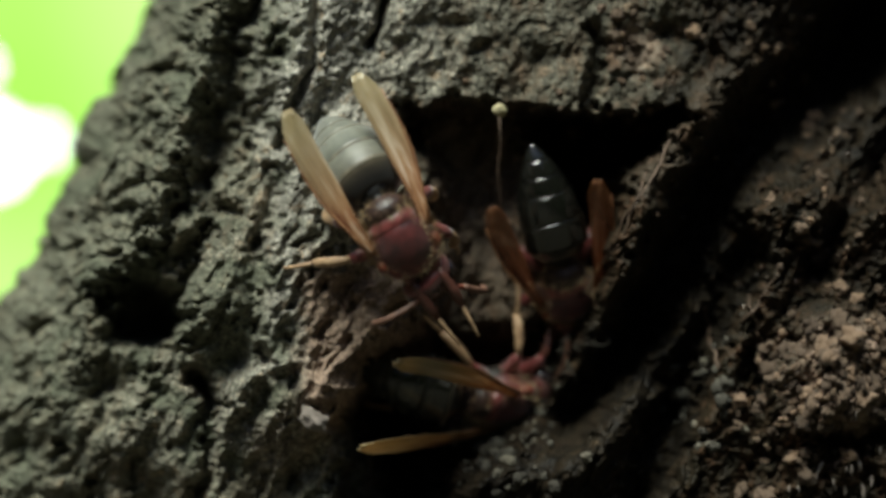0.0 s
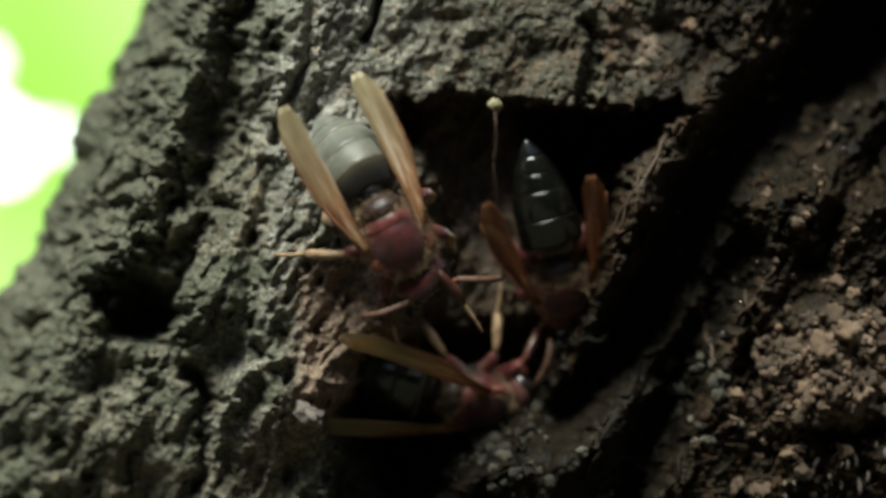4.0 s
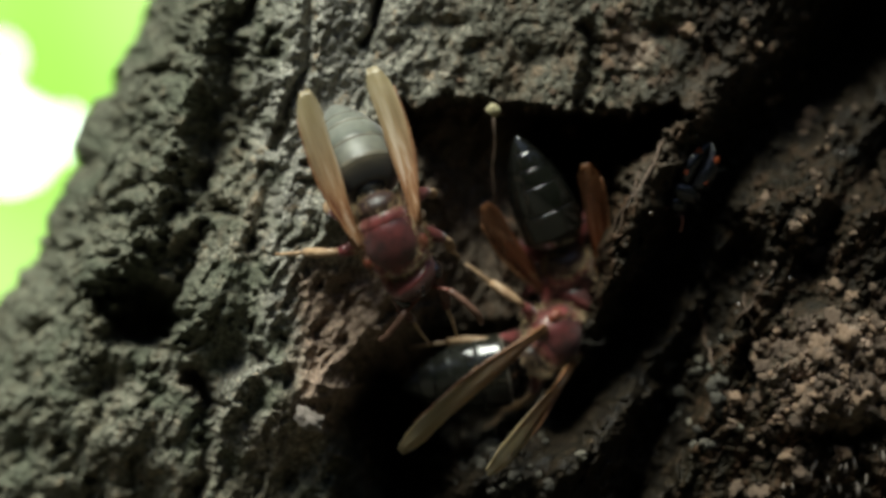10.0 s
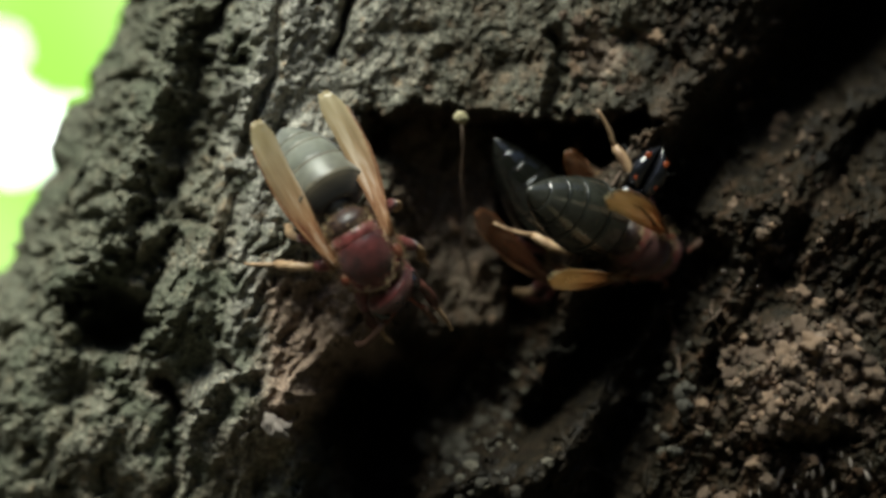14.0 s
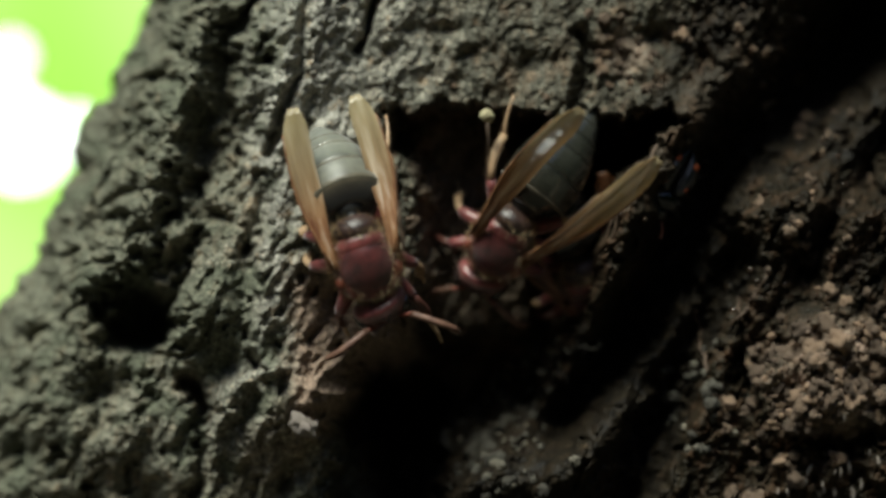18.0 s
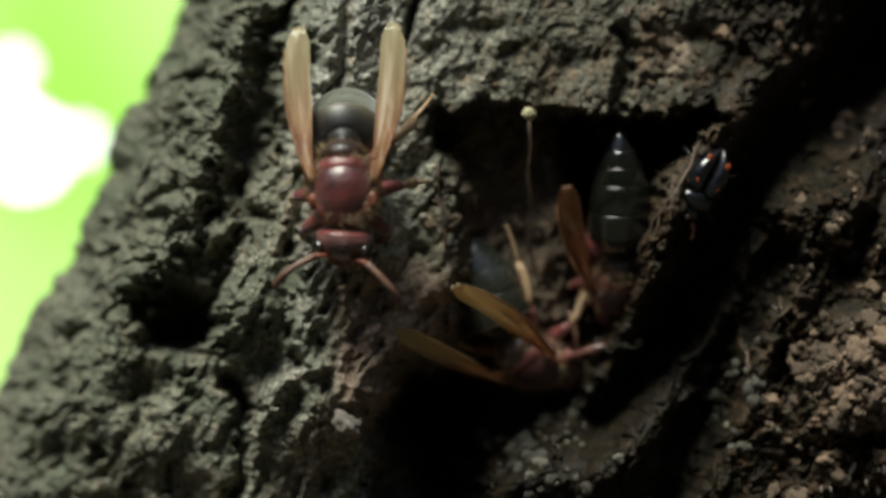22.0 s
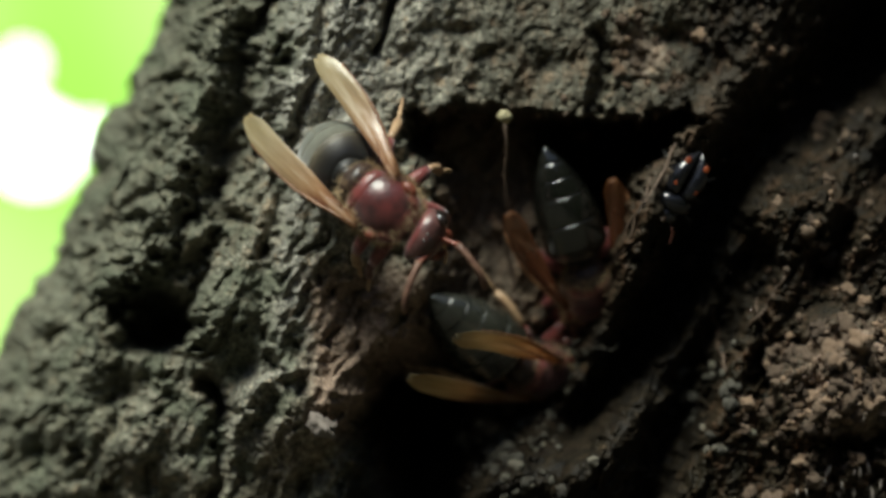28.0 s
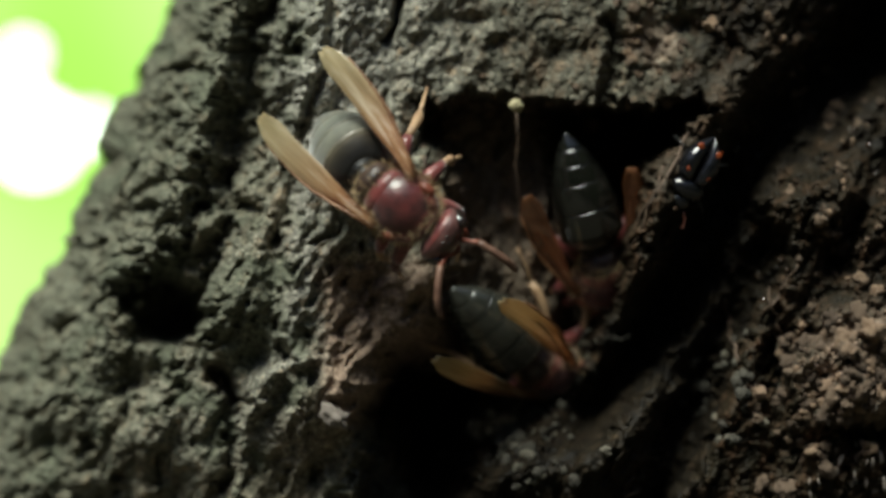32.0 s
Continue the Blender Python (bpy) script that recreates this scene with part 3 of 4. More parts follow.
def lump_mesh(name, seed, rough=0.35, long=1.0, detail=2):
    """A crumb of about unit size."""
    bm = bmesh.new()
    bmesh.ops.create_icosphere(bm, subdivisions=detail, radius=1)
    for v in bm.verts:
        n = noise.noise(v.co * 1.1 + Vector((seed * 7.1, 0, 0))) + 0.7 * noise.noise(v.co * 2.6 + Vector((seed * 3.7, 4, 0)))
        v.co *= 1 + rough * n
        v.co.z *= long
    mesh = bpy.data.meshes.new(name)
    bm.to_mesh(mesh)
    bm.free()
    mesh.shade_smooth()
    return mesh


def set_at(ob, a, b, size, rise=0.3, turn=(0, 0, 0)):
    depth = float(face(np.array([a]), np.array([b]))[0])
    ob.matrix_basis = Matrix.LocRotScale(spot(a, b, depth - size * rise * 1000), Euler(turn), (size, size, size))
    return ob


def build_crumbs():
    rnd = random.Random(5)
    kinds = [lump_mesh("crumb", k, 0.85, 0.6 + 0.12 * k, 3) for k in range(7)]
    dull = [lump_mesh("mould_ball", k + 20, 0.45, 1.0, 3) for k in range(3)]
    chips = [lump_mesh("splinter", k + 40, 0.5, 3.6, 2) for k in range(3)]
    for meshes, mat in ((kinds, CRUMB), (dull, MOULD), (chips, CHIP)):
        for mesh in meshes:
            mesh.materials.append(mat)

    def scatter(name, meshes, count, a, b, ra, rb, lo, hi, rise=0.1, upright=False):
        for _ in range(count):
            x, y = rnd.gauss(a, ra), rnd.gauss(b, rb)
            size = lo + (hi - lo) * rnd.random() ** 2.2
            ob = part(name, rnd.choice(meshes), None, TRUNK)
            turn = (rnd.uniform(-.3, .3), rnd.uniform(-.5, .5), rnd.uniform(0, 6)) if upright else [rnd.uniform(0, 6) for _ in range(3)]
            set_at(ob, x, y, size, rise, turn)

    scatter("crumb", kinds, 150, 1490, 640, 60, 55, 0.0003, 0.0011)
    scatter("crumb", kinds, 70, 1410, 700, 60, 50, 0.0003, 0.0011)
    scatter("crumb", kinds, 36, 1380, 800, 60, 50, 0.0003, 0.001)
    scatter("crumb", kinds, 30, 1110, 90, 60, 40, 0.0003, 0.0008)
    scatter("mould_ball", dull, 20, 1275, 700, 34, 66, 0.0004, 0.001, 0.0)
    scatter("mould_ball", dull, 60, 850, 800, 45, 36, 0.00025, 0.0008, 0.0)
    scatter("mould_ball", dull, 40, 930, 705, 40, 36, 0.0002, 0.0006, 0.0)
    scatter("crumb", kinds, 14, 1440, 230, 45, 40, 0.0003, 0.0008)
    scatter("crumb", kinds, 18, 960, 197, 130, 7, 0.0003, 0.0006, 0.0)
    scatter("crumb", kinds, 45, 840, 360, 75, 80, 0.0003, 0.0009, 0.0)
    scatter("crumb", kinds, 24, 1350, 70, 35, 45, 0.0003, 0.0009, 0.0)
    scatter("crumb", kinds, 30, 1440, 420, 60, 60, 0.0003, 0.001, 0.0)
    scatter("mould_ball", dull, 16, 1190, 720, 20, 70, 0.0003, 0.0008, 0.0)
    scatter("splinter", chips, 34, 1480, 830, 70, 45, 0.0001, 0.00024, 0.8, True)


build_crumbs()
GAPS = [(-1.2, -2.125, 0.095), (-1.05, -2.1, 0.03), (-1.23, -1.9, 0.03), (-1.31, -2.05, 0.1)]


def build_surroundings():
    m, tree, shader = material("leaf_litter")
    tree.links.new(ramp(tree, grain(tree, 6), ((0.3, (0.012, 0.01, 0.006)), (0.7, (0.04, 0.033, 0.018)))), shader.inputs["Base Color"])
    shader.inputs["Roughness"].default_value = 0.9
    bm = bmesh.new()
    bmesh.ops.create_grid(bm, x_segments=40, y_segments=40, size=400)
    ground = part("ground", bm, m)
    ground.location.z = -0.52
    tagged(ground, "dark leaf-littered soil under the tree", "ground", kind="structure")
    # an added ring out of view that blocks low sky light, lower on one side
    m, tree, shader = material("far_leaves")
    tree.links.new(ramp(tree, grain(tree, 9), ((0.35, (0.015, 0.026, 0.008)), (0.65, (0.06, 0.1, 0.03)))), shader.inputs["Base Color"])
    shader.inputs["Roughness"].default_value = 0.8
    bm = bmesh.new()
    rings = [[bm.verts.new(((6 + 0.8 * math.sin(7 * q) - lean) * math.cos(q * math.tau / 48), (6 + 0.8 * math.sin(5 * q) - lean) * math.sin(q * math.tau / 48),
                            (z + (0.5 * math.sin(11 * q) if z > 4 else 0)) * (1 if z < 1 else 0.66 + 0.34 * math.cos(q * math.tau / 48 - 1.2)))) for q in range(48)] for z, lean in ((-0.55, 0), (2.0, -0.6), (4.5, 0.3), (6.5, 1.6))]
    for one, two in zip(rings, rings[1:]):
        for q in range(48):
            bm.faces.new((one[q], one[(q + 1) % 48], two[(q + 1) % 48], two[q]))
    wood = part("unseen_leaf_ring", bm, m)
    tagged(wood, "unseen ring of dark green leaves added around the tree to dim the sky light", "backdrop", kind="structure")
    # flat screen that glows by itself in place of sunlit leaves
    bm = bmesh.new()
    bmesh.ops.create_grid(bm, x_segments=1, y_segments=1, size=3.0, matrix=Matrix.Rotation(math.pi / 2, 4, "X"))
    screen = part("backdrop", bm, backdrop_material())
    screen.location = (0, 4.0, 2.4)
    tagged(screen, "glowing screen painted as sunlit green leaves far out of focus", "backdrop", kind="structure")


build_surroundings()


# ---- hornets ----
def ring_body(sections, around=20, caps=True):
    """A lofted body along x: sections of (x, z centre, half width, half height)."""
    bm = bmesh.new()
    rings = []
    for x, zc, w, h in sections:
        rings.append([bm.verts.new((x, w * math.cos(i / around * math.tau), zc + h * math.sin(i / around * math.tau))) for i in range(around)])
    for one, two in zip(rings, rings[1:]):
        for i in range(around):
            bm.faces.new((one[i], one[(i + 1) % around], two[(i + 1) % around], two[i]))
    if caps:
        bm.faces.new(rings[0][::-1])
        bm.faces.new(rings[-1])
    bmesh.ops.recalc_face_normals(bm, faces=bm.faces[:])
    bmesh.ops.scale(bm, vec=(0.001, 0.001, 0.001), verts=bm.verts[:])
    return bm


def ball(centre, radii, segments=20, rings=14, turn=(0, 0, 0)):
    bm = bmesh.new()
    m = Matrix.LocRotScale(Vector(centre) * 0.001, Euler(turn), Vector(radii) * 0.001)
    bmesh.ops.create_uvsphere(bm, u_segments=segments, v_segments=rings, radius=1, matrix=m)
    return bm


def tube(points, radii, around=8):
    """A rod through points in mm, with a radius at each."""
    bm = bmesh.new()
    pts = [Vector(p) for p in points]
    rings = []
    for i, p in enumerate(pts):
        way = (pts[min(i + 1, len(pts) - 1)] - pts[max(i - 1, 0)]).normalized()
        side = way.cross(Vector((0.3, 0.2, 1)) if abs(way.z) < 0.9 else Vector((1, 0, 0))).normalized()
        up = side.cross(way)
        rings.append([bm.verts.new((p + (side * math.cos(k / around * math.tau) + up * math.sin(k / around * math.tau)) * radii[i]) * 0.001)
                      for k in range(around)])
    for one, two in zip(rings, rings[1:]):
        for k in range(around):
            bm.faces.new((one[k], one[(k + 1) % around], two[(k + 1) % around], two[k]))
    bm.faces.new(rings[0][::-1])
    bm.faces.new(rings[-1])
    bmesh.ops.recalc_face_normals(bm, faces=bm.faces[:])
    return bm


def arc(p0, p1, lift, n=7):
    """Points from p0 to p1, bowed by lift (a vector) in the middle."""
    p0, p1, lift = Vector(p0), Vector(p1), Vector(lift)
    return [p0.lerp(p1, s / (n - 1)) + lift * (4 * (s / (n - 1)) * (1 - s / (n - 1))) for s in range(n)]


def fuzz(bm_source_radii, centre, count, length, seed, zone=None):
    """Short hairs over an ellipsoid, in one mesh."""
    rnd = random.Random(seed)
    bm = bmesh.new()
    rx, ry, rz = bm_source_radii
    for _ in range(count):
        d = Vector((rnd.gauss(0, 1), rnd.gauss(0, 1), rnd.gauss(0, 1))).normalized()
        if zone and not zone(d):
            continue
        p = Vector((d.x * rx, d.y * ry, d.z * rz)) + Vector(centre)
        n = Vector((d.x / rx, d.y / ry, d.z / rz)).normalized()
        tip = p + (n + Vector((rnd.uniform(-.5, .5), rnd.uniform(-.5, .5), rnd.uniform(-.5, .5)))) * length * rnd.uniform(0.5, 1)
        side = n.cross(Vector((rnd.random(), rnd.random(), rnd.random()))).normalized() * 0.03
        tri = [bm.verts.new(q * 0.001) for q in (p - side, p + side, tip)]
        bm.faces.new(tri)
    return bm


ABDOMEN = 13.8


def abdomen_radius(s):
    """Half width of the abdomen at s, 0 at the waist to 1 at the tip."""
    return 4.0 * min(1, (s / 0.17)) ** 0.5 * (1 - max(0, (s - 0.3) / 0.7) ** 1.9) ** 0.85 + 0.12


def build_hornet(label, seed, skin, rim_skin, wing_long, wing_skin, girth=1.0):
    """A hornet that looks along +x with its back up; origin in the middle of the thorax."""
    root = tagged(new("hornet"), label, "hornet", group="hornets at the hollow")
    thorax = part("thorax", ball((0.2, 0, 0), (3.7, 3.4, 3.05), 32, 22), THORAX, root)
    part("pronotum", ring_body([(1.2, 0, 3.0, 2.65), (2.2, 0, 2.82, 2.5), (3.1, 0, 2.35, 2.1), (3.8, -0.1, 1.6, 1.5)], 24), RED, thorax)
    part("scutellum", ball((-1.95, 0, 1.05), (1.4, 2.5, 1.55), 24, 14), RED, thorax)
    part("metanotum", ball((-3.3, 0, 0.3), (1.5, 2.3, 2.0), 20, 12), DUSK, thorax)
    part("underside", ball((-0.2, 0, -1.1), (3.6, 3.1, 2.6), 20, 12), BLACK, thorax)
    part("keel", tube(arc((3.3, 0, 1.75), (-1.2, 0, 2.75), (0, 0, 0.62), 9), [0.07] * 9, 6), BLACK, thorax)
    for side in (1, -1):
        part("groove", tube(arc((2.4, side * 1.25, 1.75), (-0.7, side * 1.05, 2.65), (0, 0, 0.45), 9), [0.06] * 9, 6), BLACK, thorax)
        part("shoulder", ball((2.0, side * 2.15, 0.75), (1.5, 0.85, 1.15), 18, 12, (0, 0, side * -0.35)), RED, thorax)
    part("tegula", ball((1.3, 2.9, 1.5), (0.95, 0.6, 0.55), 12, 8), RUST, thorax)
    part("tegula", ball((1.3, -2.9, 1.5), (0.75, 0.55, 0.5), 12, 8), RUST, thorax)
    part("hairs", fuzz((3.75, 3.45, 3.05), (0.3, 0, 0), 3400, 0.95, seed, lambda d: abs(d.z) < 0.72), FUZZ, thorax)
    part("hairs", fuzz((1.3, 2.4, 2.0), (-3.2, 0, 0.3), 900, 0.9, seed + 5), FUZZ, thorax)
    # abdomen, hinged at the waist
    abdomen = part("abdomen", ring_body([(0.9, 0.2, 0.6, 0.6), (0.3, 0, 0.7, 0.7), (-0.25, 0, 1.1, 1.0), (-0.6, 0, 1.9, 1.7)], 18), BLACK, root)
    abdomen.location = Vector((-4.4, 0, -0.2)) * 0.001
    cuts = (0.04, 0.17, 0.38, 0.6, 0.74, 0.87, 1.0)
    for i, (s0, s1) in enumerate(zip(cuts, cuts[1:])):
        rows = []
        for j in range(9):
            s = s0 + (s1 - s0) * j / 8
            r = abdomen_radius(s) * girth * (1.0 + 0.014 * (j / 8))
            rows.append((-ABDOMEN * s, -0.5 * s, r, r * 0.86))
        seg = part("segment", ring_body(rows, 44), skin, abdomen)
        if i < 4:
            rim = [(-ABDOMEN * (s1 - w), -0.5 * s1, abdomen_radius(s1 - w) * girth * 1.016, abdomen_radius(s1 - w) * girth * 0.86 * 1.016) for w in (0.02, 0.014, 0.006, 0.0)]
            part("band", ring_body(rim, 44), BAND if i == 0 and skin != JET_SHADED else rim_skin, seg)
    if skin == OLIVE:
        part("hairs", fuzz((5.6, 3.8, 3.3), (-5.4, 0, -0.2), 500, 0.4, seed + 1), FUZZ, abdomen)
    # head, hinged at the neck
    head = part("head", ring_body([(0.0, 0, 0.9, 0.9), (0.25, 0, 2.2, 1.8), (0.75, 0, 2.85, 2.25), (1.55, -0.1, 2.9, 2.35), (2.3, -0.3, 2.5, 2.15),
                                   (2.85, -0.65, 1.8, 1.7), (3.2, -1.0, 1.0, 1.1)], 26), HEAD, root)
    head.location = Vector((3.9, 0, -0.1)) * 0.001
    for side in (1, -1):
        part("eye", ball((1.7, side * 2.28, 0.15), (0.9, 0.76, 1.55), 18, 12, (0, 0.35, side * -0.25)), EYE, head)
        part("mandible", tube(arc((2.6, side * 1.1, -1.8), (3.9, side * 0.25, -2.6), (0.3, side * 0.35, 0)), (0.55, 0.6, 0.55, 0.5, 0.4, 0.3, 0.15)), RUST, head)
    part("collar", ring_body([(0.1, 0, 1.95, 1.6), (0.35, 0, 2.5, 2.0), (0.58, 0, 2.78, 2.2), (0.7, 0, 2.78, 2.2)], 26), RED, head)
    part("clypeus", ball((2.7, 0, -1.2), (0.7, 1.2, 1.1), 14, 10), RUST, head)
    for k in (-0.32, 0.32, 0.0):
        part("ocellus", ball((1.4 + (0.45 if k == 0 else 0), k, 2.16), (0.2, 0.2, 0.16), 10, 8), EYE, head)
    feelers = []
    for side in (1, -1):
        feeler = part("antenna", tube(arc((0, 0, 0), (1.3, side * 1.5, 0.9), (0.1, 0, 0.15)), (0.26, 0.24, 0.22, 0.22, 0.22, 0.24, 0.26)), RUST, root)
        tip = part("flagellum", tube(arc((1.3, side * 1.5, 0.9), (5.7, side * 3.3, -1.3), (0.7, side * 0.6, 0.7), 13),
                                     [0.36] * 10 + [0.34, 0.3, 0.2]), FEELER, feeler)
        feeler.location = (Vector((3.9, 0, -0.1)) + Vector((2.7, side * 0.7, 0.45))) * 0.001
        feelers.append(feeler)
    wings = []
    for side in (1, -1):
        bm = bmesh.new()
        n = 22
        rows = []
        for i in range(n):
            s = i / (n - 1)
            half = (0.35 + 0.92 * smooth(np.array(s), 0, 0.55)) * (1 - smooth(np.array(s), 0.86, 1.08) * 0.85)
            back = -wing_long * s
            sweep = side * (0.9 * math.sin(s * math.pi * 0.8))
            fold = [(-half, 0.3), (-half * 0.4, -0.1), (half * 0.2, 0.45), (half * 0.62, 0.0), (half, 0.25)]
            rows.append([bm.verts.new(Vector((back, sweep + w * side, h + 0.12 * math.sin(9 * s + w))) * 0.001) for w, h in fold])
        for one, two in zip(rows, rows[1:]):
            for k in range(4):
                bm.faces.new((one[k], one[k + 1], two[k + 1], two[k]))
        bmesh.ops.recalc_face_normals(bm, faces=bm.faces[:])
        bmesh.ops.solidify(bm, geom=bm.faces[:], thickness=0.00005)
        wing = part("wing", bm, wing_skin, root, "folded amber wing")
        wing.location = Vector((-0.2, side * 2.9, 1.7)) * 0.001
        vein = [(-0.97 * wing_long * s, side * (0.9 * math.sin(s * math.pi * 0.8) + 0.4 + 0.97 * float(smooth(np.array(s), 0, 0.55))), 0.22) for s in (0, 0.15, 0.3, 0.45, 0.6, 0.75, 0.88)]
        part("vein", tube(vein, (0.24, 0.2, 0.17, 0.15, 0.12, 0.1, 0.07), 6), VEIN, wing)
        vein = [(x, y - side * 1.0, z - 0.05) for x, y, z in vein]
        part("vein", tube(vein[:6], (0.16, 0.15, 0.13, 0.11, 0.1, 0.08), 6), VEIN, wing)
        wings.append(wing)
    legs = {}
    for i, (x, reach, fwd) in enumerate(((2.3, 4.8, 3.4), (0.2, 6.2, 0.2), (-2.2, 4.2, -5.4))):
        for side in (1, -1):
            knee = Vector((fwd * 0.55, side * reach * 0.62, 0.6))
            ankle = Vector((fwd * 1.15, side * reach * 1.05, -3.0))
            foot = Vector((fwd * 1.75, side * reach * 1.45, -5.4))
            leg = part("leg", tube(arc((0, 0, 0), knee, (0, 0, 0.2), 6), (0.72, 0.84, 0.84, 0.76, 0.66, 0.5)), RED, root)
            part("tibia", tube(arc(knee, ankle, (0, side * 0.3, 0.2), 6), (0.38, 0.44, 0.52, 0.58, 0.54, 0.4)), (BROWN, TAN, TAN)[i], leg)
            part("tarsus", tube(arc(ankle, foot, (0, side * 0.15, 0.25), 9), (0.28, 0.22, 0.26, 0.2, 0.24, 0.18, 0.21, 0.15, 0.19)), TAN, leg)
            leg.location = Vector((x, side * 1.9, -2.0)) * 0.001
            legs[i, side] = leg
    return {"root": root, "abdomen": abdomen, "head": head, "wings": wings, "legs": legs, "feelers": feelers}


def stance(a, b, depth, way, dip, roll):
    """A body's pose: its middle in plan units, the way it points (degrees clockwise from right), how far it dips from the viewer, its roll."""
    w, d = radians(way), radians(dip)
    ahead = Vector((math.cos(w) * math.cos(d), math.sin(d), -math.sin(w) * math.cos(d)))
    back = Vector((0, -1, 0))
    back = (back - ahead * back.dot(ahead)).normalized()
    left = back.cross(ahead)
    m = Matrix((ahead, left, back)).transposed().to_4x4()
    return Matrix.Translation(spot(a, b, depth)) @ m @ pose(0, 0, 0, roll, 0, 0)


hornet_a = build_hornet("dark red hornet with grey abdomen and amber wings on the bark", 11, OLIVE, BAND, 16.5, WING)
hornet_b = build_hornet("dark red hornet with amber wings crawling about the hollow", 12, GLOSS_SHADED, RIM, 21.0, WING)
# this one wears the darkest copies, as if shaded by the lip
hornet_c = build_hornet("hornet with shade painted into its colours deep in the hollow with its abdomen showing", 13, JET_SHADED, JET_SHADED, 13.5, SHADED_WING, 0.86)


# ---- small things ----
def build_beetle():
    """A shiny black sap beetle with four orange spots, looking along +x."""
    root = tagged(new("beetle"), "small shiny black beetle with orange spots on dark wood", "beetle")
    for side in (1, -1):
        rows = []
        for k in range(11):
            u = k / 10
            w = 1.75 * math.sin(math.pi * min(1, 0.22 + u * 0.8)) ** 0.7
            rows.append((0.8 - 4.2 * u, side * 0.82 * w / 1.75 * 1.0, w * 0.5, 1.25 * math.sin(math.pi * min(0.97, 0.25 + u * 0.72)) ** 0.6))
        bm = bmesh.new()
        rings = [[bm.verts.new(Vector((x, yc + w * math.cos(q / 16 * math.tau), h * math.sin(q / 16 * math.tau))) * 0.001) for q in range(16)] for x, yc, w, h in rows]
        for one, two in zip(rings, rings[1:]):
            for q in range(16):
                bm.faces.new((one[q], one[(q + 1) % 16], two[(q + 1) % 16], two[q]))
        bm.faces.new(rings[0][::-1])
        bm.faces.new(rings[-1])
        bmesh.ops.recalc_face_normals(bm, faces=bm.faces[:])
        shell = part("wing_case", bm, SHELL, root)
        for x in (-0.1, -2.1):
            part("spot", ball((x, side * 0.85, 1.1 if x > -1 else 1.0), (0.33, 0.28, 0.08), 12, 8), ORANGE, shell, "orange spot")
    part("pronotum", ball((1.5, 0, 0.05), (0.95, 1.6, 1.0), 18, 12), SHELL, root)
    head = part("head", ball((2.6, 0, -0.05), (0.75, 0.95, 0.65), 16, 10), SHELL, root)
    for side in (1, -1):
        part("antenna", tube([(3.1, side * 0.5, 0.1), (3.7, side * 1.0, 0.2), (4.3, side * 1.2, 0.1), (4.6, side * 1.25, 0.1)], (0.07, 0.06, 0.08, 0.18), 6), BROWN, head)
        for x, fwd in ((1.6, 0.9), (0.2, 0), (-1.2, -0.9)):
            part("leg", tube([(x, side * 0.9, -0.7), (x + fwd * 0.5, side * 1.9, -0.5), (x + fwd, side * 2.6, -1.3)], (0.16, 0.13, 0.08), 6), BLACK, root)
    return root


beetle = build_beetle()
beetle.scale = (1.27, 1.27, 1.27)


def tube_at(points, radius, mat, name, parent, label=""):
    """A thread over plan points (a, b, depth), with radius in mm."""
    pts = [spot(a, b, d) * 1000 for a, b, d in points]
    return part(name, tube(pts, [radius] * len(pts), 6), mat, parent, label)


def surface(a, b):
    return float(face(np.array([float(a)]), np.array([float(b)]))[0])


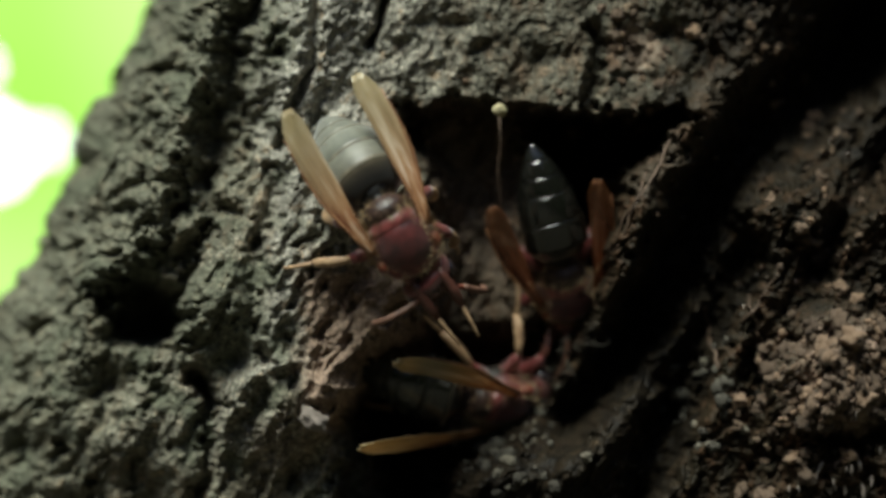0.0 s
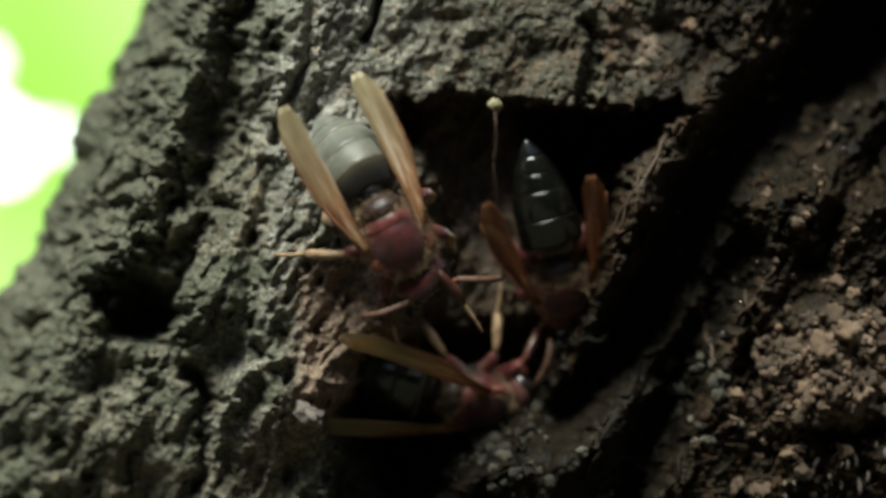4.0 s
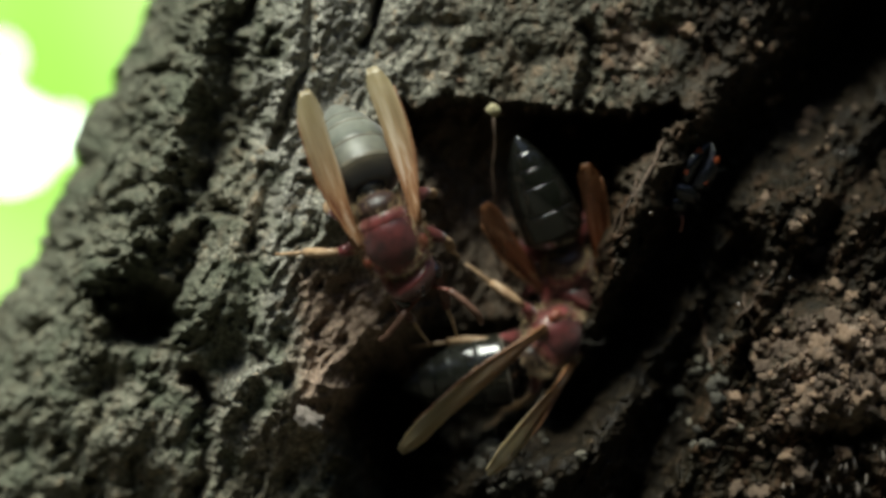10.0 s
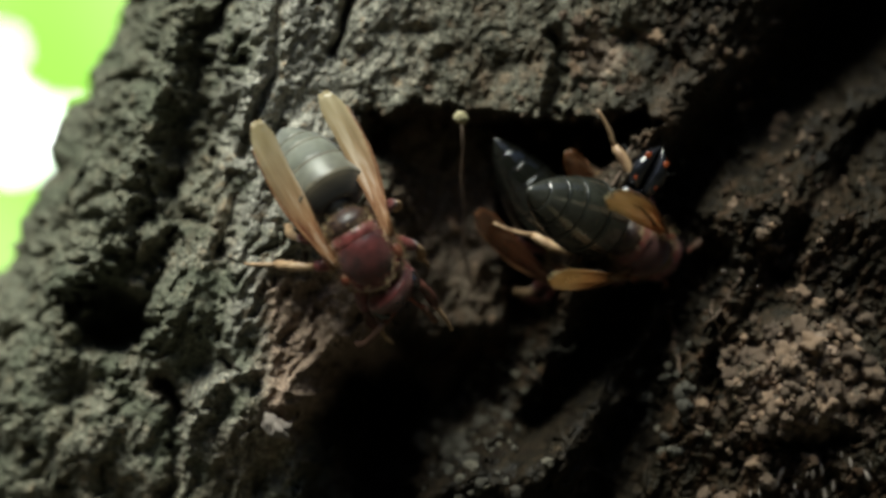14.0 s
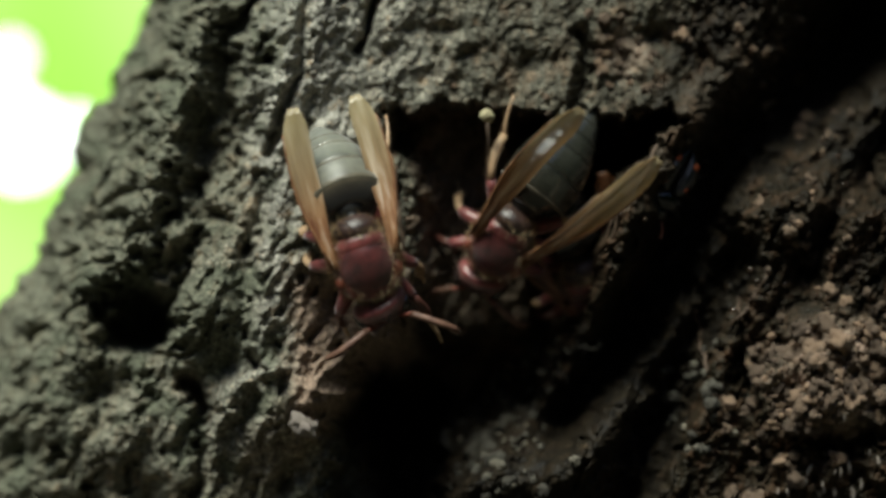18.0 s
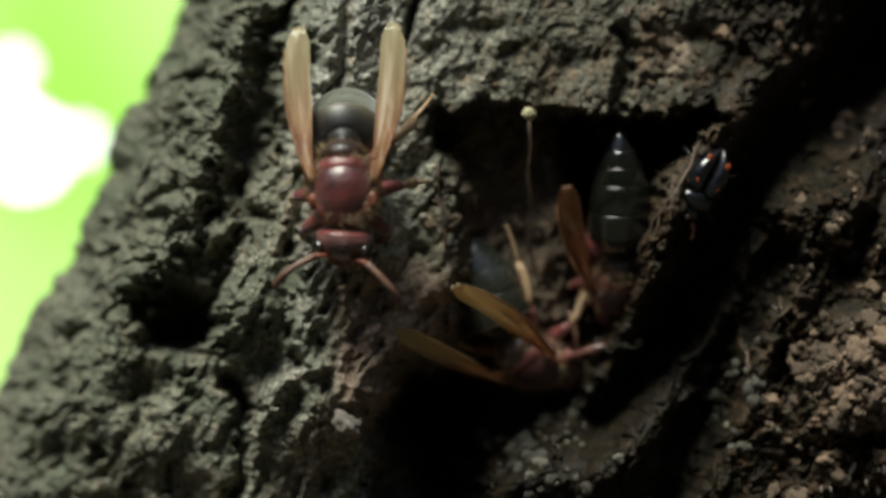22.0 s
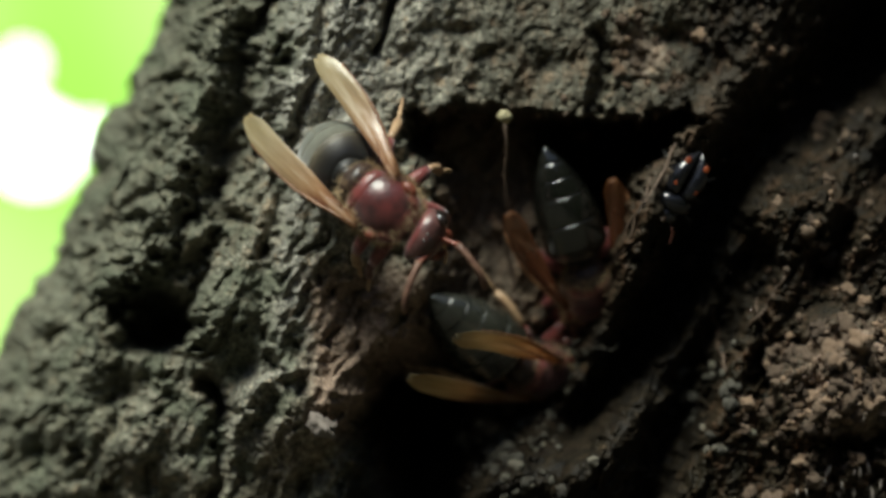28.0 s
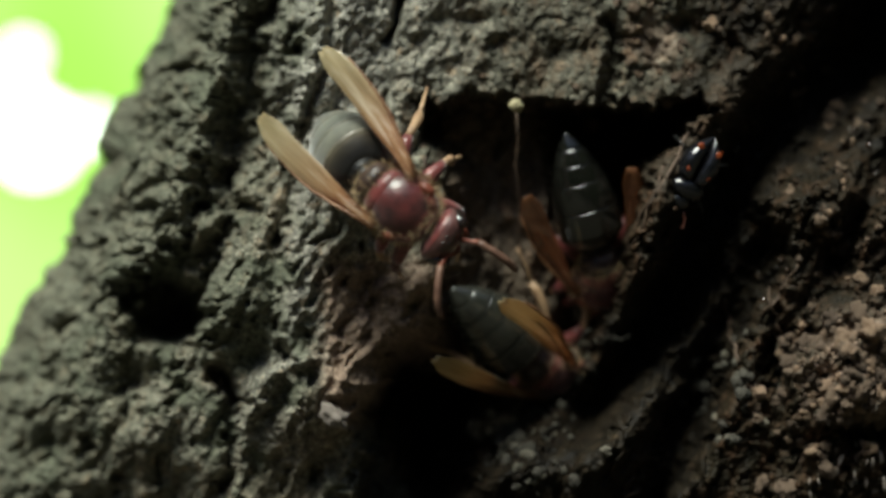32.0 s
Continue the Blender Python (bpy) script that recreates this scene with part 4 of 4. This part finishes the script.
def build_small_things():
    rnd = random.Random(3)
    # a pale bead on a stalk under the lip
    bead = tagged(part("fungus_bead", lump_mesh("fungus_bead", 61, 0.25, 0.9, 3), BEAD), "pale yellow round fungus bead hanging under the bark lip", "fungus")
    bead.matrix_basis = Matrix.LocRotScale(spot(868, 193, -1), None, (0.00078, 0.00078, 0.00078))
    part("stalk", tube([(0, 0.3, -0.3), (-0.1, 0.9, -1.4), (0.1, 1.6, -2.6), (0, 3.2, -3.4)], (0.3, 0.24, 0.22, 0.2), 6), BEAD, bead).scale = (1.1, 1.1, 1.1)
    # a pale chip of bark
    chip = tagged(part("bark_chip", lump_mesh("bark_chip", 71, 0.6, 0.5, 3), CHIP), "pale greyish chip of loose bark", "bark chip")
    chip.matrix_basis = Matrix.LocRotScale(spot(540, 740, surface(540, 740) - 0.8), Euler((0.3, 0.5, 0.2)), (0.0015, 0.0012, 0.0019))
    # hanging and creeping rootlets
    for a, b, da, db in ((882, 225, 22, 230), (1046, 205, -4, 150), (1232, 540, 22, 110), (1360, 480, -60, 90), (700, 240, 18, 190), (760, 300, 40, 160),
                         (1180, 230, -120, 230), (1150, 260, -95, 200), (940, 620, 60, 40), (1310, 520, 30, 130), (1000, 250, 30, 120)):
        pts = []
        for k in range(9):
            u = k / 8
            x, y = a + da * u + rnd.uniform(-5, 5), b + db * u
            pts.append((x, y, surface(x, y) - 0.25))
        tube_at(pts, rnd.uniform(0.11, 0.22), ROOT, "rootlet", TRUNK, "thin brown rootlet")
    tube_at([(868, 200, 0.5), (871, 250, 1.5), (866, 300, 2.5), (872, 360, 4), (868, 430, 6), (884, 500, 8.5)], 0.17, ROOT, "hanging_thread", TRUNK, "thin brown hanging thread")
    # curled grey mould threads below the hollow
    for a, b, n, spread in ((875, 775, 10, 36), (975, 645, 10, 40), (1010, 610, 5, 25), (800, 800, 5, 40)):
        for _ in range(n):
            x0, y0, r = rnd.gauss(a, spread), rnd.gauss(b, spread * 0.7), rnd.uniform(7, 17)
            turn, sweep = rnd.uniform(0, 6), rnd.uniform(2.5, 5.5)
            base = surface(x0, y0)
            pts = [(x0 + r * math.cos(turn + sweep * k / 9), y0 + r * math.sin(turn + sweep * k / 9), base - 0.5 - 0.6 * math.sin(k / 9 * 3)) for k in range(10)]
            tube_at(pts, rnd.uniform(0.05, 0.11), MOULD, "mould_thread", TRUNK, "curled grey mould thread")
    # wet beads that catch the light
    wet = lump_mesh("sap_drop", 81, 0.1, 1.0, 2)
    wet.materials.append(SAP)
    for a, b in ((1345, 490), (1330, 470), (1440, 185), (1452, 178), (1490, 275), (1265, 480), (1420, 220), (1390, 500), (1300, 540), (1210, 285), (1222, 240),
                 (1255, 275), (1150, 380), (1190, 385), (1500, 320), (1120, 290), (1350, 610), (1500, 640), (1455, 250), (1290, 500)):
        drop = part("sap_drop", wet, None, TRUNK)
        set_at(drop, a + rnd.uniform(-4, 4), b + rnd.uniform(-4, 4), rnd.uniform(0.00018, 0.0004), 0.5)


build_small_things()


# ---- movements ----
def move_hornet(h, rows, feelers, legs):
    """rows: seconds, middle (a, b, depth), way, dip, roll, abdomen (pitch, yaw), head (pitch, yaw), spread of the wings, lift of the wings (left, right).
    feelers: by side, rows of seconds, pitch, yaw. legs: by pair and side, rows of seconds, roll, pitch, yaw for the legs that reach out."""
    walk(h["root"], [(r[0], stance(*r[1:7])) for r in rows])
    home = {p: p.location.copy() for p in (h["abdomen"], h["head"], *h["wings"], *h["feelers"], *h["legs"].values())}
    rnd = random.Random(len(rows))

    def at(p, pitch, yaw=0, roll=0):
        return Matrix.Translation(home[p]) @ pose(0, 0, 0, roll, pitch, yaw)

    walk(h["abdomen"], [(r[0], at(h["abdomen"], -r[7], r[8])) for r in rows])
    walk(h["head"], [(r[0], at(h["head"], r[9], r[10])) for r in rows])
    for wing, side in zip(h["wings"], (1, -1)):
        walk(wing, [(r[0], at(wing, r[13 if side > 0 else 14], -side * r[11 if side > 0 else 12])) for r in rows])
    neck = Vector((3.9, 0, -0.1)) * 0.001
    for feeler, side in zip(h["feelers"], (1, -1)):
        when, up, out = zip(*feelers[side])
        keys = []
        for r in rows:
            turn = pose(0, 0, 0, 0, r[9], r[10])
            root = neck + turn @ (home[feeler] - neck)
            tilt, swing = float(np.interp(r[0], when, up)), float(np.interp(r[0], when, out))
            keys.append((r[0], Matrix.Translation(root) @ turn @ pose(0, 0, 0, 0, tilt, swing)))
        walk(feeler, keys)
    for key, leg in h["legs"].items():
        given = legs.get(key, ((16, 0, 0, 0),))
        given = ((given[0][0] - 2, 0, 0, 0), *given, (given[-1][0] + 2, 0, 0, 0))
        when, turns = [g[0] for g in given], list(zip(*[g[1:] for g in given]))
        keys = []
        for r in rows:
            roll, pitch, yaw = [float(np.interp(r[0], when, one)) + rnd.uniform(-2, 2) for one in turns]
            keys.append((r[0], at(leg, pitch, yaw, roll)))
        walk(leg, keys)


def motions():
    move_hornet(hornet_a, [
        (0, 691, 420, -11.5, 60, 15, 0, 52, 7, 21, 15, 3, 0, -20, -14), (1, 694, 424, -11.5, 62, 15, -2, 52, 9, 22, 18, 3, 1, -20, -13),
        (2, 694, 425, -11.5, 62, 13, -2, 50, 10, 23, 21, 1, 2, -19, -11), (3, 693, 427, -11.5, 63, 13, -2, 50, 10, 23, 21, 2, 2, -18, -10),
        (6, 692, 431, -11.5, 63, 14, 1, 51, 9, 23, 21, 1, 1, -18, -12), (7, 697, 430, -11.5, 71, 12, -2, 48, 11, 22, 16, 1, 2, -14, -10),
        (8, 697, 434, -11.5, 66, 13, 0, 49, 8, 21, 15, 2, -2, -14, -12), (9, 683, 428, -11.5, 66, 12, -1, 49, 6, 20, 15, 4, -2, -17, -10),
        (10, 685, 416, -11.5, 67, 11, 2, 48, 6, 20, 21, 5, -5, -18, -9), (11, 691, 418, -11.5, 63, 10, 0, 48, 9, 20, 26, 4, -1, -18, -7),
        (12, 691, 420, -11.5, 68, 8, -2, 48, 11, 19, 23, 2, -1, -15, -5), (13, 688, 425, -11.5, 61, 12, 0, 50, 8, 21, 20, 6, -6, -21, -13),
        (14, 700, 427, -11.5, 60, 12, -1, 46, 8, 20, 17, 4, -3, -25, -12), (16.5, 702, 455, -11.5, 66, 13, -1, 45, 8, 21, 20, 1, -3, -16, -10),
        (17, 681, 452, -11.5, 67, 11, 0, 40, 7, 20, 21, -1, -2, -16, -9), (17.5, 664, 447, -11.5, 75, 12, -4, 49, 7, 21, 18, 0, -3, -19, -12),
        (18, 652, 446, -11.5, 75, 12, -5, 51, 6, 21, 14, 1, -3, -22, -15), (19, 644, 445, -11.5, 81, 14, -8, 51, 5, 20, 8, -1, 1, -18, -14),
        (19.5, 630, 434, -11.5, 86, 10, -9, 51, 3, 18, 5, 0, 0, -15, -12), (20, 594, 395, -13, 80, 0, -2, 51, 0, 15, 5, 6, 0, -12, -12),
        (20.5, 570, 387, -13, 80, 1, 1, 43, -2, 17, 10, 6, -3, -17, -9), (21, 572, 391, -13, 83, 1, -1, 44, -1, 17, 9, 9, -7, -13, -8),
        (22, 536, 322, -13, 89, -6, 0, 56, 2, 12, -6, 6, 3, -7, -9), (23, 536, 318, -13, 87, -5, 3, 59, 3, 12, -15, 17, 22, 1, -5),
        (24, 603, 339, -13, 71, -3, -1, 55, 2, 11, -2, 17, 12, -8, -2), (25, 680, 371, -13, 48, 4, 2, 47, 0, 11, 12, 7, -1, -12, -3),
        (28, 653, 346, -13, 41, -7, 2, 51, -1, 11, 12, 13, -4, -17, -9), (29, 670, 374, -13, 40, -2, 7, 47, -4, 13, 15, 11, -8, -14, -7),
        (30, 677, 359, -13, 33, -3, 10, 48, -5, 17, 13, 14, -1, -15, -7), (31, 658, 355, -13, 39, -4, 8, 51, -3, 17, 9, 18, -2, -12, -8),
        (32, 662, 363, -13, 40, -3, 6, 48, -2, 15, 6, 12, -4, -13, -10),
    ], feelers={
        1: ((0, 14, -11), (1, 6, -6), (2, 11, -3), (3, 0, 7), (6, -38, 14), (7, 8, -30), (8, -29, 31), (9, 3, 16), (10, -34, -23), (11, 10, -12), (12, 29, -55), (13, 35, -63), (14, 21, -40), (18, -41, 18), (19, -38, 33), (19.5, -7, -7), (20, -32, -18), (20.5, -32, -4), (21, 2, -31), (22, -15, 22), (23, -8, 48), (24, -6, -21), (25, 15, -43), (28, -16, -51), (29, -22, -36), (30, -21, -56), (31, 21, -44), (32, -11, -28),),
        -1: ((0, -7, -79), (1, -4, -81), (2, -5, -80), (3, -1, -85), (6, -1, -90), (7, 18, -51), (8, -1, -88), (9, -8, -77), (10, 3, -46), (11, 43, -21), (12, -6, -86), (13, 22, -12), (14, 17, -47), (17.5, 11, -20), (18, -20, -60), (19, -13, -60), (19.5, -16, -52), (20, -22, -50), (20.5, -35, -7), (21, 12, -21), (22, -25, -28), (23, -30, -6), (24, -21, -34), (25, -17, -70), (28, -17, -56), (29, -26, -48), (30, -23, -70), (31, -26, -53), (32, -28, -35),),
    }, legs={
        (0, -1): ((0, -52, -8, 64), (3, 10, -8, 22), (6, -27, -15, 55), (8, -27, -16, 67), (20, 32, 4, 13), (21, 29, -1, 18), (22, 38, 20, 1), (23, 32, 18, -2), (24, 25, 32, -22), (25, 27, 15, -2), (28, 12, 21, -25), (29, 18, 23, -21), (31, 6, 18, -29), (32, 20, 21, -15),),
        (0, 1): ((0, 51, -12, -58), (3, 50, -9, -57), (6, 10, -10, -20), (8, 21, -18, -57), (19, 5, -12, -27), (20, -36, -3, -23), (22, -51, 18, -13), (23, -54, 14, -19), (24, -48, 10, -17), (25, -43, -1, -24), (28, -54, 4, -26), (29, -53, -1, -29), (30, -57, -2, -32), (31, -56, -3, -32), (32, -56, -1, -30),),
        (1, -1): ((0, -18, 2, -17), (3, -17, 2, -18), (6, -29, 0, -23), (7, -27, 0, -11), (8, -26, 1, -20), (9, -9, 3, -14), (11, -26, 0, -16), (12, -10, 2, -12), (13, -24, 1, -20), (14, -18, 3, -26), (16.5, -17, 4, -28), (18, 40, 4, -4), (19, 43, 5, -4), (19.5, 43, 2, -1), (20, 36, 7, -8), (21, 39, 5, -4), (22, 36, 4, -4), (23, 31, 5, -6), (24, 37, -7, 10), (25, 39, 2, -2), (28, 25, -2, 4), (29, 31, 5, -6), (30, 26, 3, -4), (31, 13, -3, 7), (32, 28, -5, 8),),
        (1, 1): ((0, -24, -24, -36), (7, -25, -21, -31), (9, -23, -23, -35), (13, -22, -23, -35), (17, -27, -22, -32), (19, -16, -17, -31), (20, -29, 4, 4), (21, -28, 3, 3), (22, -23, 7, 11), (23, -27, 6, 9), (24, -23, 6, 9), (25, -24, -6, -10), (28, -31, -1, -3), (29, -32, -2, -4), (30, -40, -4, -6), (31, -37, -2, -3), (32, -32, -1, -2),),
        (2, -1): ((0, 25, -34, 13), (6, 23, -35, 15), (9, 26, -33, 10), (13, 21, -29, 13), (16.5, 18, -31, 19), (18, 27, -42, 16), (19, 30, -38, 9), (20, 27, -31, 7), (21, 29, -33, 6), (22, 27, -31, 6), (24, 29, -37, 10), (28, 29, -19, -8), (32, 26, -22, -1),),
        (2, 1): ((0, -13, -58, -39), (6, -16, -55, -37), (7, -20, -37, -22), (9, -16, -51, -35), (11, -17, -52, -34), (13, -14, -46, -37), (14, -18, -56, -34), (17, -9, -3, 7), (18, -5, 0, 7), (19, 0, 8, 15), (20, -7, -5, 0), (20.5, -13, -12, -3), (21, -5, -4, -1), (22, 1, -3, -6), (23, -3, -6, -8), (24, -8, -10, -6), (25, -13, -16, -9), (28, -7, -16, -19), (29, -5, -15, -20), (30, -12, -25, -21), (31, -10, -22, -21), (32, -6, -17, -22),),
    })
    move_hornet(hornet_b, [
        (0, 874, 701, 10.5, -3, 30, 48, 30, 6, 16, 23, 24, -13, 2, 9), (1, 871, 686, 10.5, -6, 30, 49, 29, 7, 16, 22, 28, -17, 5, 12),
        (2, 896, 688, 10.5, -3, 26, 48, 25, 8, 16, 21, 23, -8, 3, 7), (3, 816, 722, 10.5, 15, 27, 42, 24, 9, 14, 19, 18, -5, 1, 8),
        (6, 913, 672, 9.5, -17, 12, 32, 24, 5, 19, 23, 21, -7, 6, 2), (7, 922, 711, 9.5, 8, 10, 23, 3, 7, 17, 16, 1, 11, 10, 3),
        (8, 917, 641, 9.5, -18, 9, 25, 5, -4, 16, 19, 11, 1, 10, 5), (9, 922, 596, 7.5, -25, -2, 34, 5, -18, 20, 14, 4, 3, 7, 7),
        (10, 971, 598, 6.5, -46, 12, 32, 24, -28, 18, 6, 5, -23, -3, 29), (11, 1058, 535, 1.5, -39, 9, 34, 39, -20, 17, 17, 15, -5, 13, 12),
        (12, 1129, 447, 0.5, -28, 13, 40, 25, -13, 24, 28, 6, 10, 14, 9), (13, 1175, 368, 1.5, -17, 36, 41, 28, 1, 24, 30, 15, -5, 17, 8),
        (14, 1180, 422, 2.5, 30, 46, 16, 2, 7, 13, 7, 2, 5, 19, 22), (16.5, 1002, 575, 6, 100, 37, 2, 31, 2, 10, -1, 2, -1, 14, 16),
        (17, 958, 509, 5, 125, 44, -26, 40, -4, 22, -23, 7, 13, 18, 16), (17.5, 909, 481, 4, 122, 38, -13, 35, -6, 12, 4, 20, -19, 21, 20),
        (18, 891, 419, 2, 121, 31, -1, 36, -8, 10, 6, 15, -9, 8, 9), (19, 858, 452, 2, 87, 25, 23, 22, -11, 8, 11, 11, -2, 9, 13),
        (19.5, 820, 507, 3, 92, 32, 34, 30, -1, 7, 9, 17, -13, 14, 19), (20, 879, 540, 6.5, 79, 39, 20, 39, -3, 10, 15, 17, -17, 13, 16),
        (20.5, 778, 597, 8.5, 72, 37, 10, 35, 3, 11, 14, 18, -5, 19, 15), (21, 826, 592, 9.5, 73, 32, 19, 30, 1, 15, 21, 16, -5, 14, 19),
        (22, 874, 629, 10.5, 36, 31, 30, 37, -17, 24, 52, 9, -5, 15, 15), (23, 868, 646, 10.5, 49, 32, 25, 34, -7, 23, 55, 13, -4, 15, 11),
        (24, 876, 647, 10.5, 46, 29, 23, 30, -5, 25, 56, 11, -4, 13, 10), (25, 879, 707, 11.5, 42, 44, 21, 21, -21, 30, 60, 15, -7, 3, 0),
        (28, 924, 643, 11.5, 11, 44, 34, 21, -17, 26, 47, 8, -7, 6, 2), (29, 928, 644, 11.5, 16, 45, 39, 8, -17, 24, 38, 12, -4, 2, 3),
        (30, 937, 648, 11.5, 18, 44, 40, 13, -15, 24, 35, 13, -5, 3, 2), (31, 919, 658, 11.5, 25, 47, 34, 22, -8, 27, 34, 14, -5, 2, 2),
        (32, 922, 661, 11.5, 25, 49, 30, 19, -8, 27, 34, 12, -5, 2, 3),
    ], feelers={
        1: ((19, -3, 36), (20.5, 10, 54),),
        -1: ((0, 0, -15),),
    }, legs={
        (0, 1): ((9, -26, 6, -8), (10, -16, 4, -4), (11, -53, -3, -30), (12, -25, 29, 19), (13, -24, 67, 14), (14, -74, 73, -28), (16.5, -4, 75, 34), (17, 16, 21, 75), (18, -2, 17, 35), (19, -43, 6, -18), (21, 75, -75, 15),),
        (1, -1): ((16.5, -3, 8, -46), (17, 50, -9, 10), (17.5, 20, 16, -26), (18, 27, -5, 8), (19, 8, -1, 2),),
        (1, 1): ((10, 13, 2, 11), (11, -7, 17, 11), (12, -15, 36, 29), (13, 75, 75, 75), (14, -75, 40, -22), (19, 2, 9, 52), (19.5, -10, 0, 42),),
        (2, -1): ((16.5, 8, -3, -5), (17, 10, -19, -7), (17.5, 12, -4, -10), (18, 5, 6, -3), (19, 11, 7, -35), (19.5, 8, -1, -25), (20, 30, -1, -21),),
        (2, 1): ((19, 10, -10, -2), (19.5, -27, 4, 15),),
    })
    move_hornet(hornet_c, [
        (0, 989, 512, 8.5, 75, 47, 1, 31, 1, 20, 0, 10, 12, -24, -24), (1, 990, 514, 8.5, 75, 47, 1, 31, 1, 20, 0, 10, 12, -24, -24),
        (3, 986, 511, 8.5, 75, 47, 1, 31, 1, 20, 0, 10, 12, -24, -24), (6, 987, 523, 8.5, 75, 47, 1, 31, 1, 20, 0, 10, 12, -24, -24),
        (8, 988, 514, 8.5, 74, 47, 1, 31, 1, 20, 0, 10, 12, -24, -24), (9, 987, 518, 8.5, 70, 47, 1, 31, 1, 20, 0, 10, 12, -24, -24),
        (10, 1002, 490, 8.5, 68, 47, 1, 31, 1, 20, 0, 10, 12, -24, -24), (11, 1045, 465, 8.5, 62, 47, 1, 31, 1, 20, 0, 10, 12, -24, -24),
        (12, 1037, 453, 8.5, 58, 47, 1, 31, 1, 20, 0, 10, 12, -24, -24), (13, 1053, 456, 8.5, 56, 47, 1, 31, 1, 20, 0, 10, 12, -24, -24),
        (14, 1068, 455, 8.5, 56, 47, 1, 31, 1, 20, 0, 10, 12, -24, -24), (16.5, 1058, 458, 8.5, 58, 47, 1, 31, 1, 20, 0, 10, 12, -24, -24),
        (17, 1057, 473, 8.5, 60, 47, 1, 31, 1, 20, 0, 10, 12, -24, -24), (17.5, 1044, 480, 8.5, 64, 47, 1, 31, 1, 20, 0, 10, 12, -24, -24),
        (19, 1042, 527, 8.5, 70, 47, 1, 31, 1, 20, 0, 10, 12, -24, -24), (19.5, 1065, 519, 8.5, 68, 47, 1, 31, 1, 20, 0, 10, 12, -24, -24),
        (20, 1036, 515, 8.5, 74, 47, 1, 31, 1, 20, 0, 10, 12, -24, -24), (20.5, 1078, 510, 8.5, 86, 47, 1, 31, 1, 20, 0, 10, 12, -24, -24),
        (21, 1042, 499, 8.5, 88, 47, 1, 31, 1, 20, 0, 10, 12, -24, -24), (22, 1029, 498, 8.5, 88, 47, 1, 31, 1, 20, 0, 10, 12, -24, -24),
        (23, 1010, 501, 8.5, 88, 47, 1, 31, 1, 20, 0, 10, 12, -24, -24), (24, 1031, 508, 8.5, 80, 47, 1, 31, 1, 20, 0, 10, 12, -24, -24),
        (25, 1030, 512, 8.5, 72, 47, 1, 31, 1, 20, 0, 10, 12, -24, -24), (28, 1014, 504, 8.5, 72, 47, 1, 31, 1, 20, 0, 10, 12, -24, -24),
        (29, 1017, 500, 8.5, 74, 47, 1, 31, 1, 20, 0, 10, 12, -24, -24), (30, 1019, 498, 8.5, 74, 47, 1, 31, 1, 20, 0, 10, 12, -24, -24),
        (31, 1019, 503, 8.5, 74, 47, 1, 31, 1, 20, 0, 10, 12, -24, -24), (32, 1017, 502, 8.5, 75, 47, 1, 31, 1, 20, 0, 10, 12, -24, -24),
    ], feelers={
        1: ((0, 0, 15),),
        -1: ((0, 0, -15),),
    }, legs={
        (1, -1): ((0, 0, -10, 20), (32, 0, -10, 20),),
        (1, 1): ((0, 0, -10, -20), (32, 0, -10, -20),),
        (2, -1): ((0, 0, -55, 0), (32, 0, -55, 0),),
        (2, 1): ((0, 0, -55, 0), (32, 0, -55, 0),),
    })
    walk(beetle, [(t, stance(a - 22, b + 46, min(depth, surface(a - 22, b + 46) - 1.85) if t > 8.6 else surface(a - 22, b + 46) - 1.9, way, 0, roll)) for t, a, b, depth, way, roll in (
        (0, 1560, -190, 6, 130, 0), (5, 1500, -90, 6, 130, 0), (6, 1428, 15, 6, 128, 0), (7, 1398, 92, 6, 122, -10), (7.5, 1381, 107, 6, 125, -10),
        (8, 1366, 125, 5.5, 128, -10), (8.5, 1312, 162, 4.5, 130, -10), (9, 1268, 205, 2.6, 122, -10), (9.5, 1253, 251, 2.6, 118, -10), (10, 1242, 268, 2.6, 118, -10), (11, 1222, 287, 2.6, 118, -10), (12, 1213, 280, 2.6, 118, -10), (13, 1216, 264, 2.6, 118, -10), (14, 1211, 263, 2.6, 118, -10), (16.5, 1212, 261, 2.6, 118, -10), (17, 1215, 262, 2.6, 118, -10), (18, 1217, 272, 2.6, 118, -10), (19, 1209, 273, 2.6, 118, -10), (20, 1209, 272, 2.6, 118, -10), (20.5, 1210, 272, 2.6, 118, -10), (21, 1206, 275, 2.6, 118, -10), (22, 1198, 275, 2.6, 118, -10), (23, 1194, 272, 2.6, 118, -10), (24, 1200, 271, 2.6, 118, -10), (25, 1212, 278, 2.6, 118, -10), (28, 1203, 276, 2.6, 118, -10), (29, 1205, 280, 2.6, 118, -10), (30, 1207, 279, 2.6, 118, -10), (31, 1209, 278, 2.6, 118, -10), (32, 1204, 270, 2.6, 118, -10))])


motions()
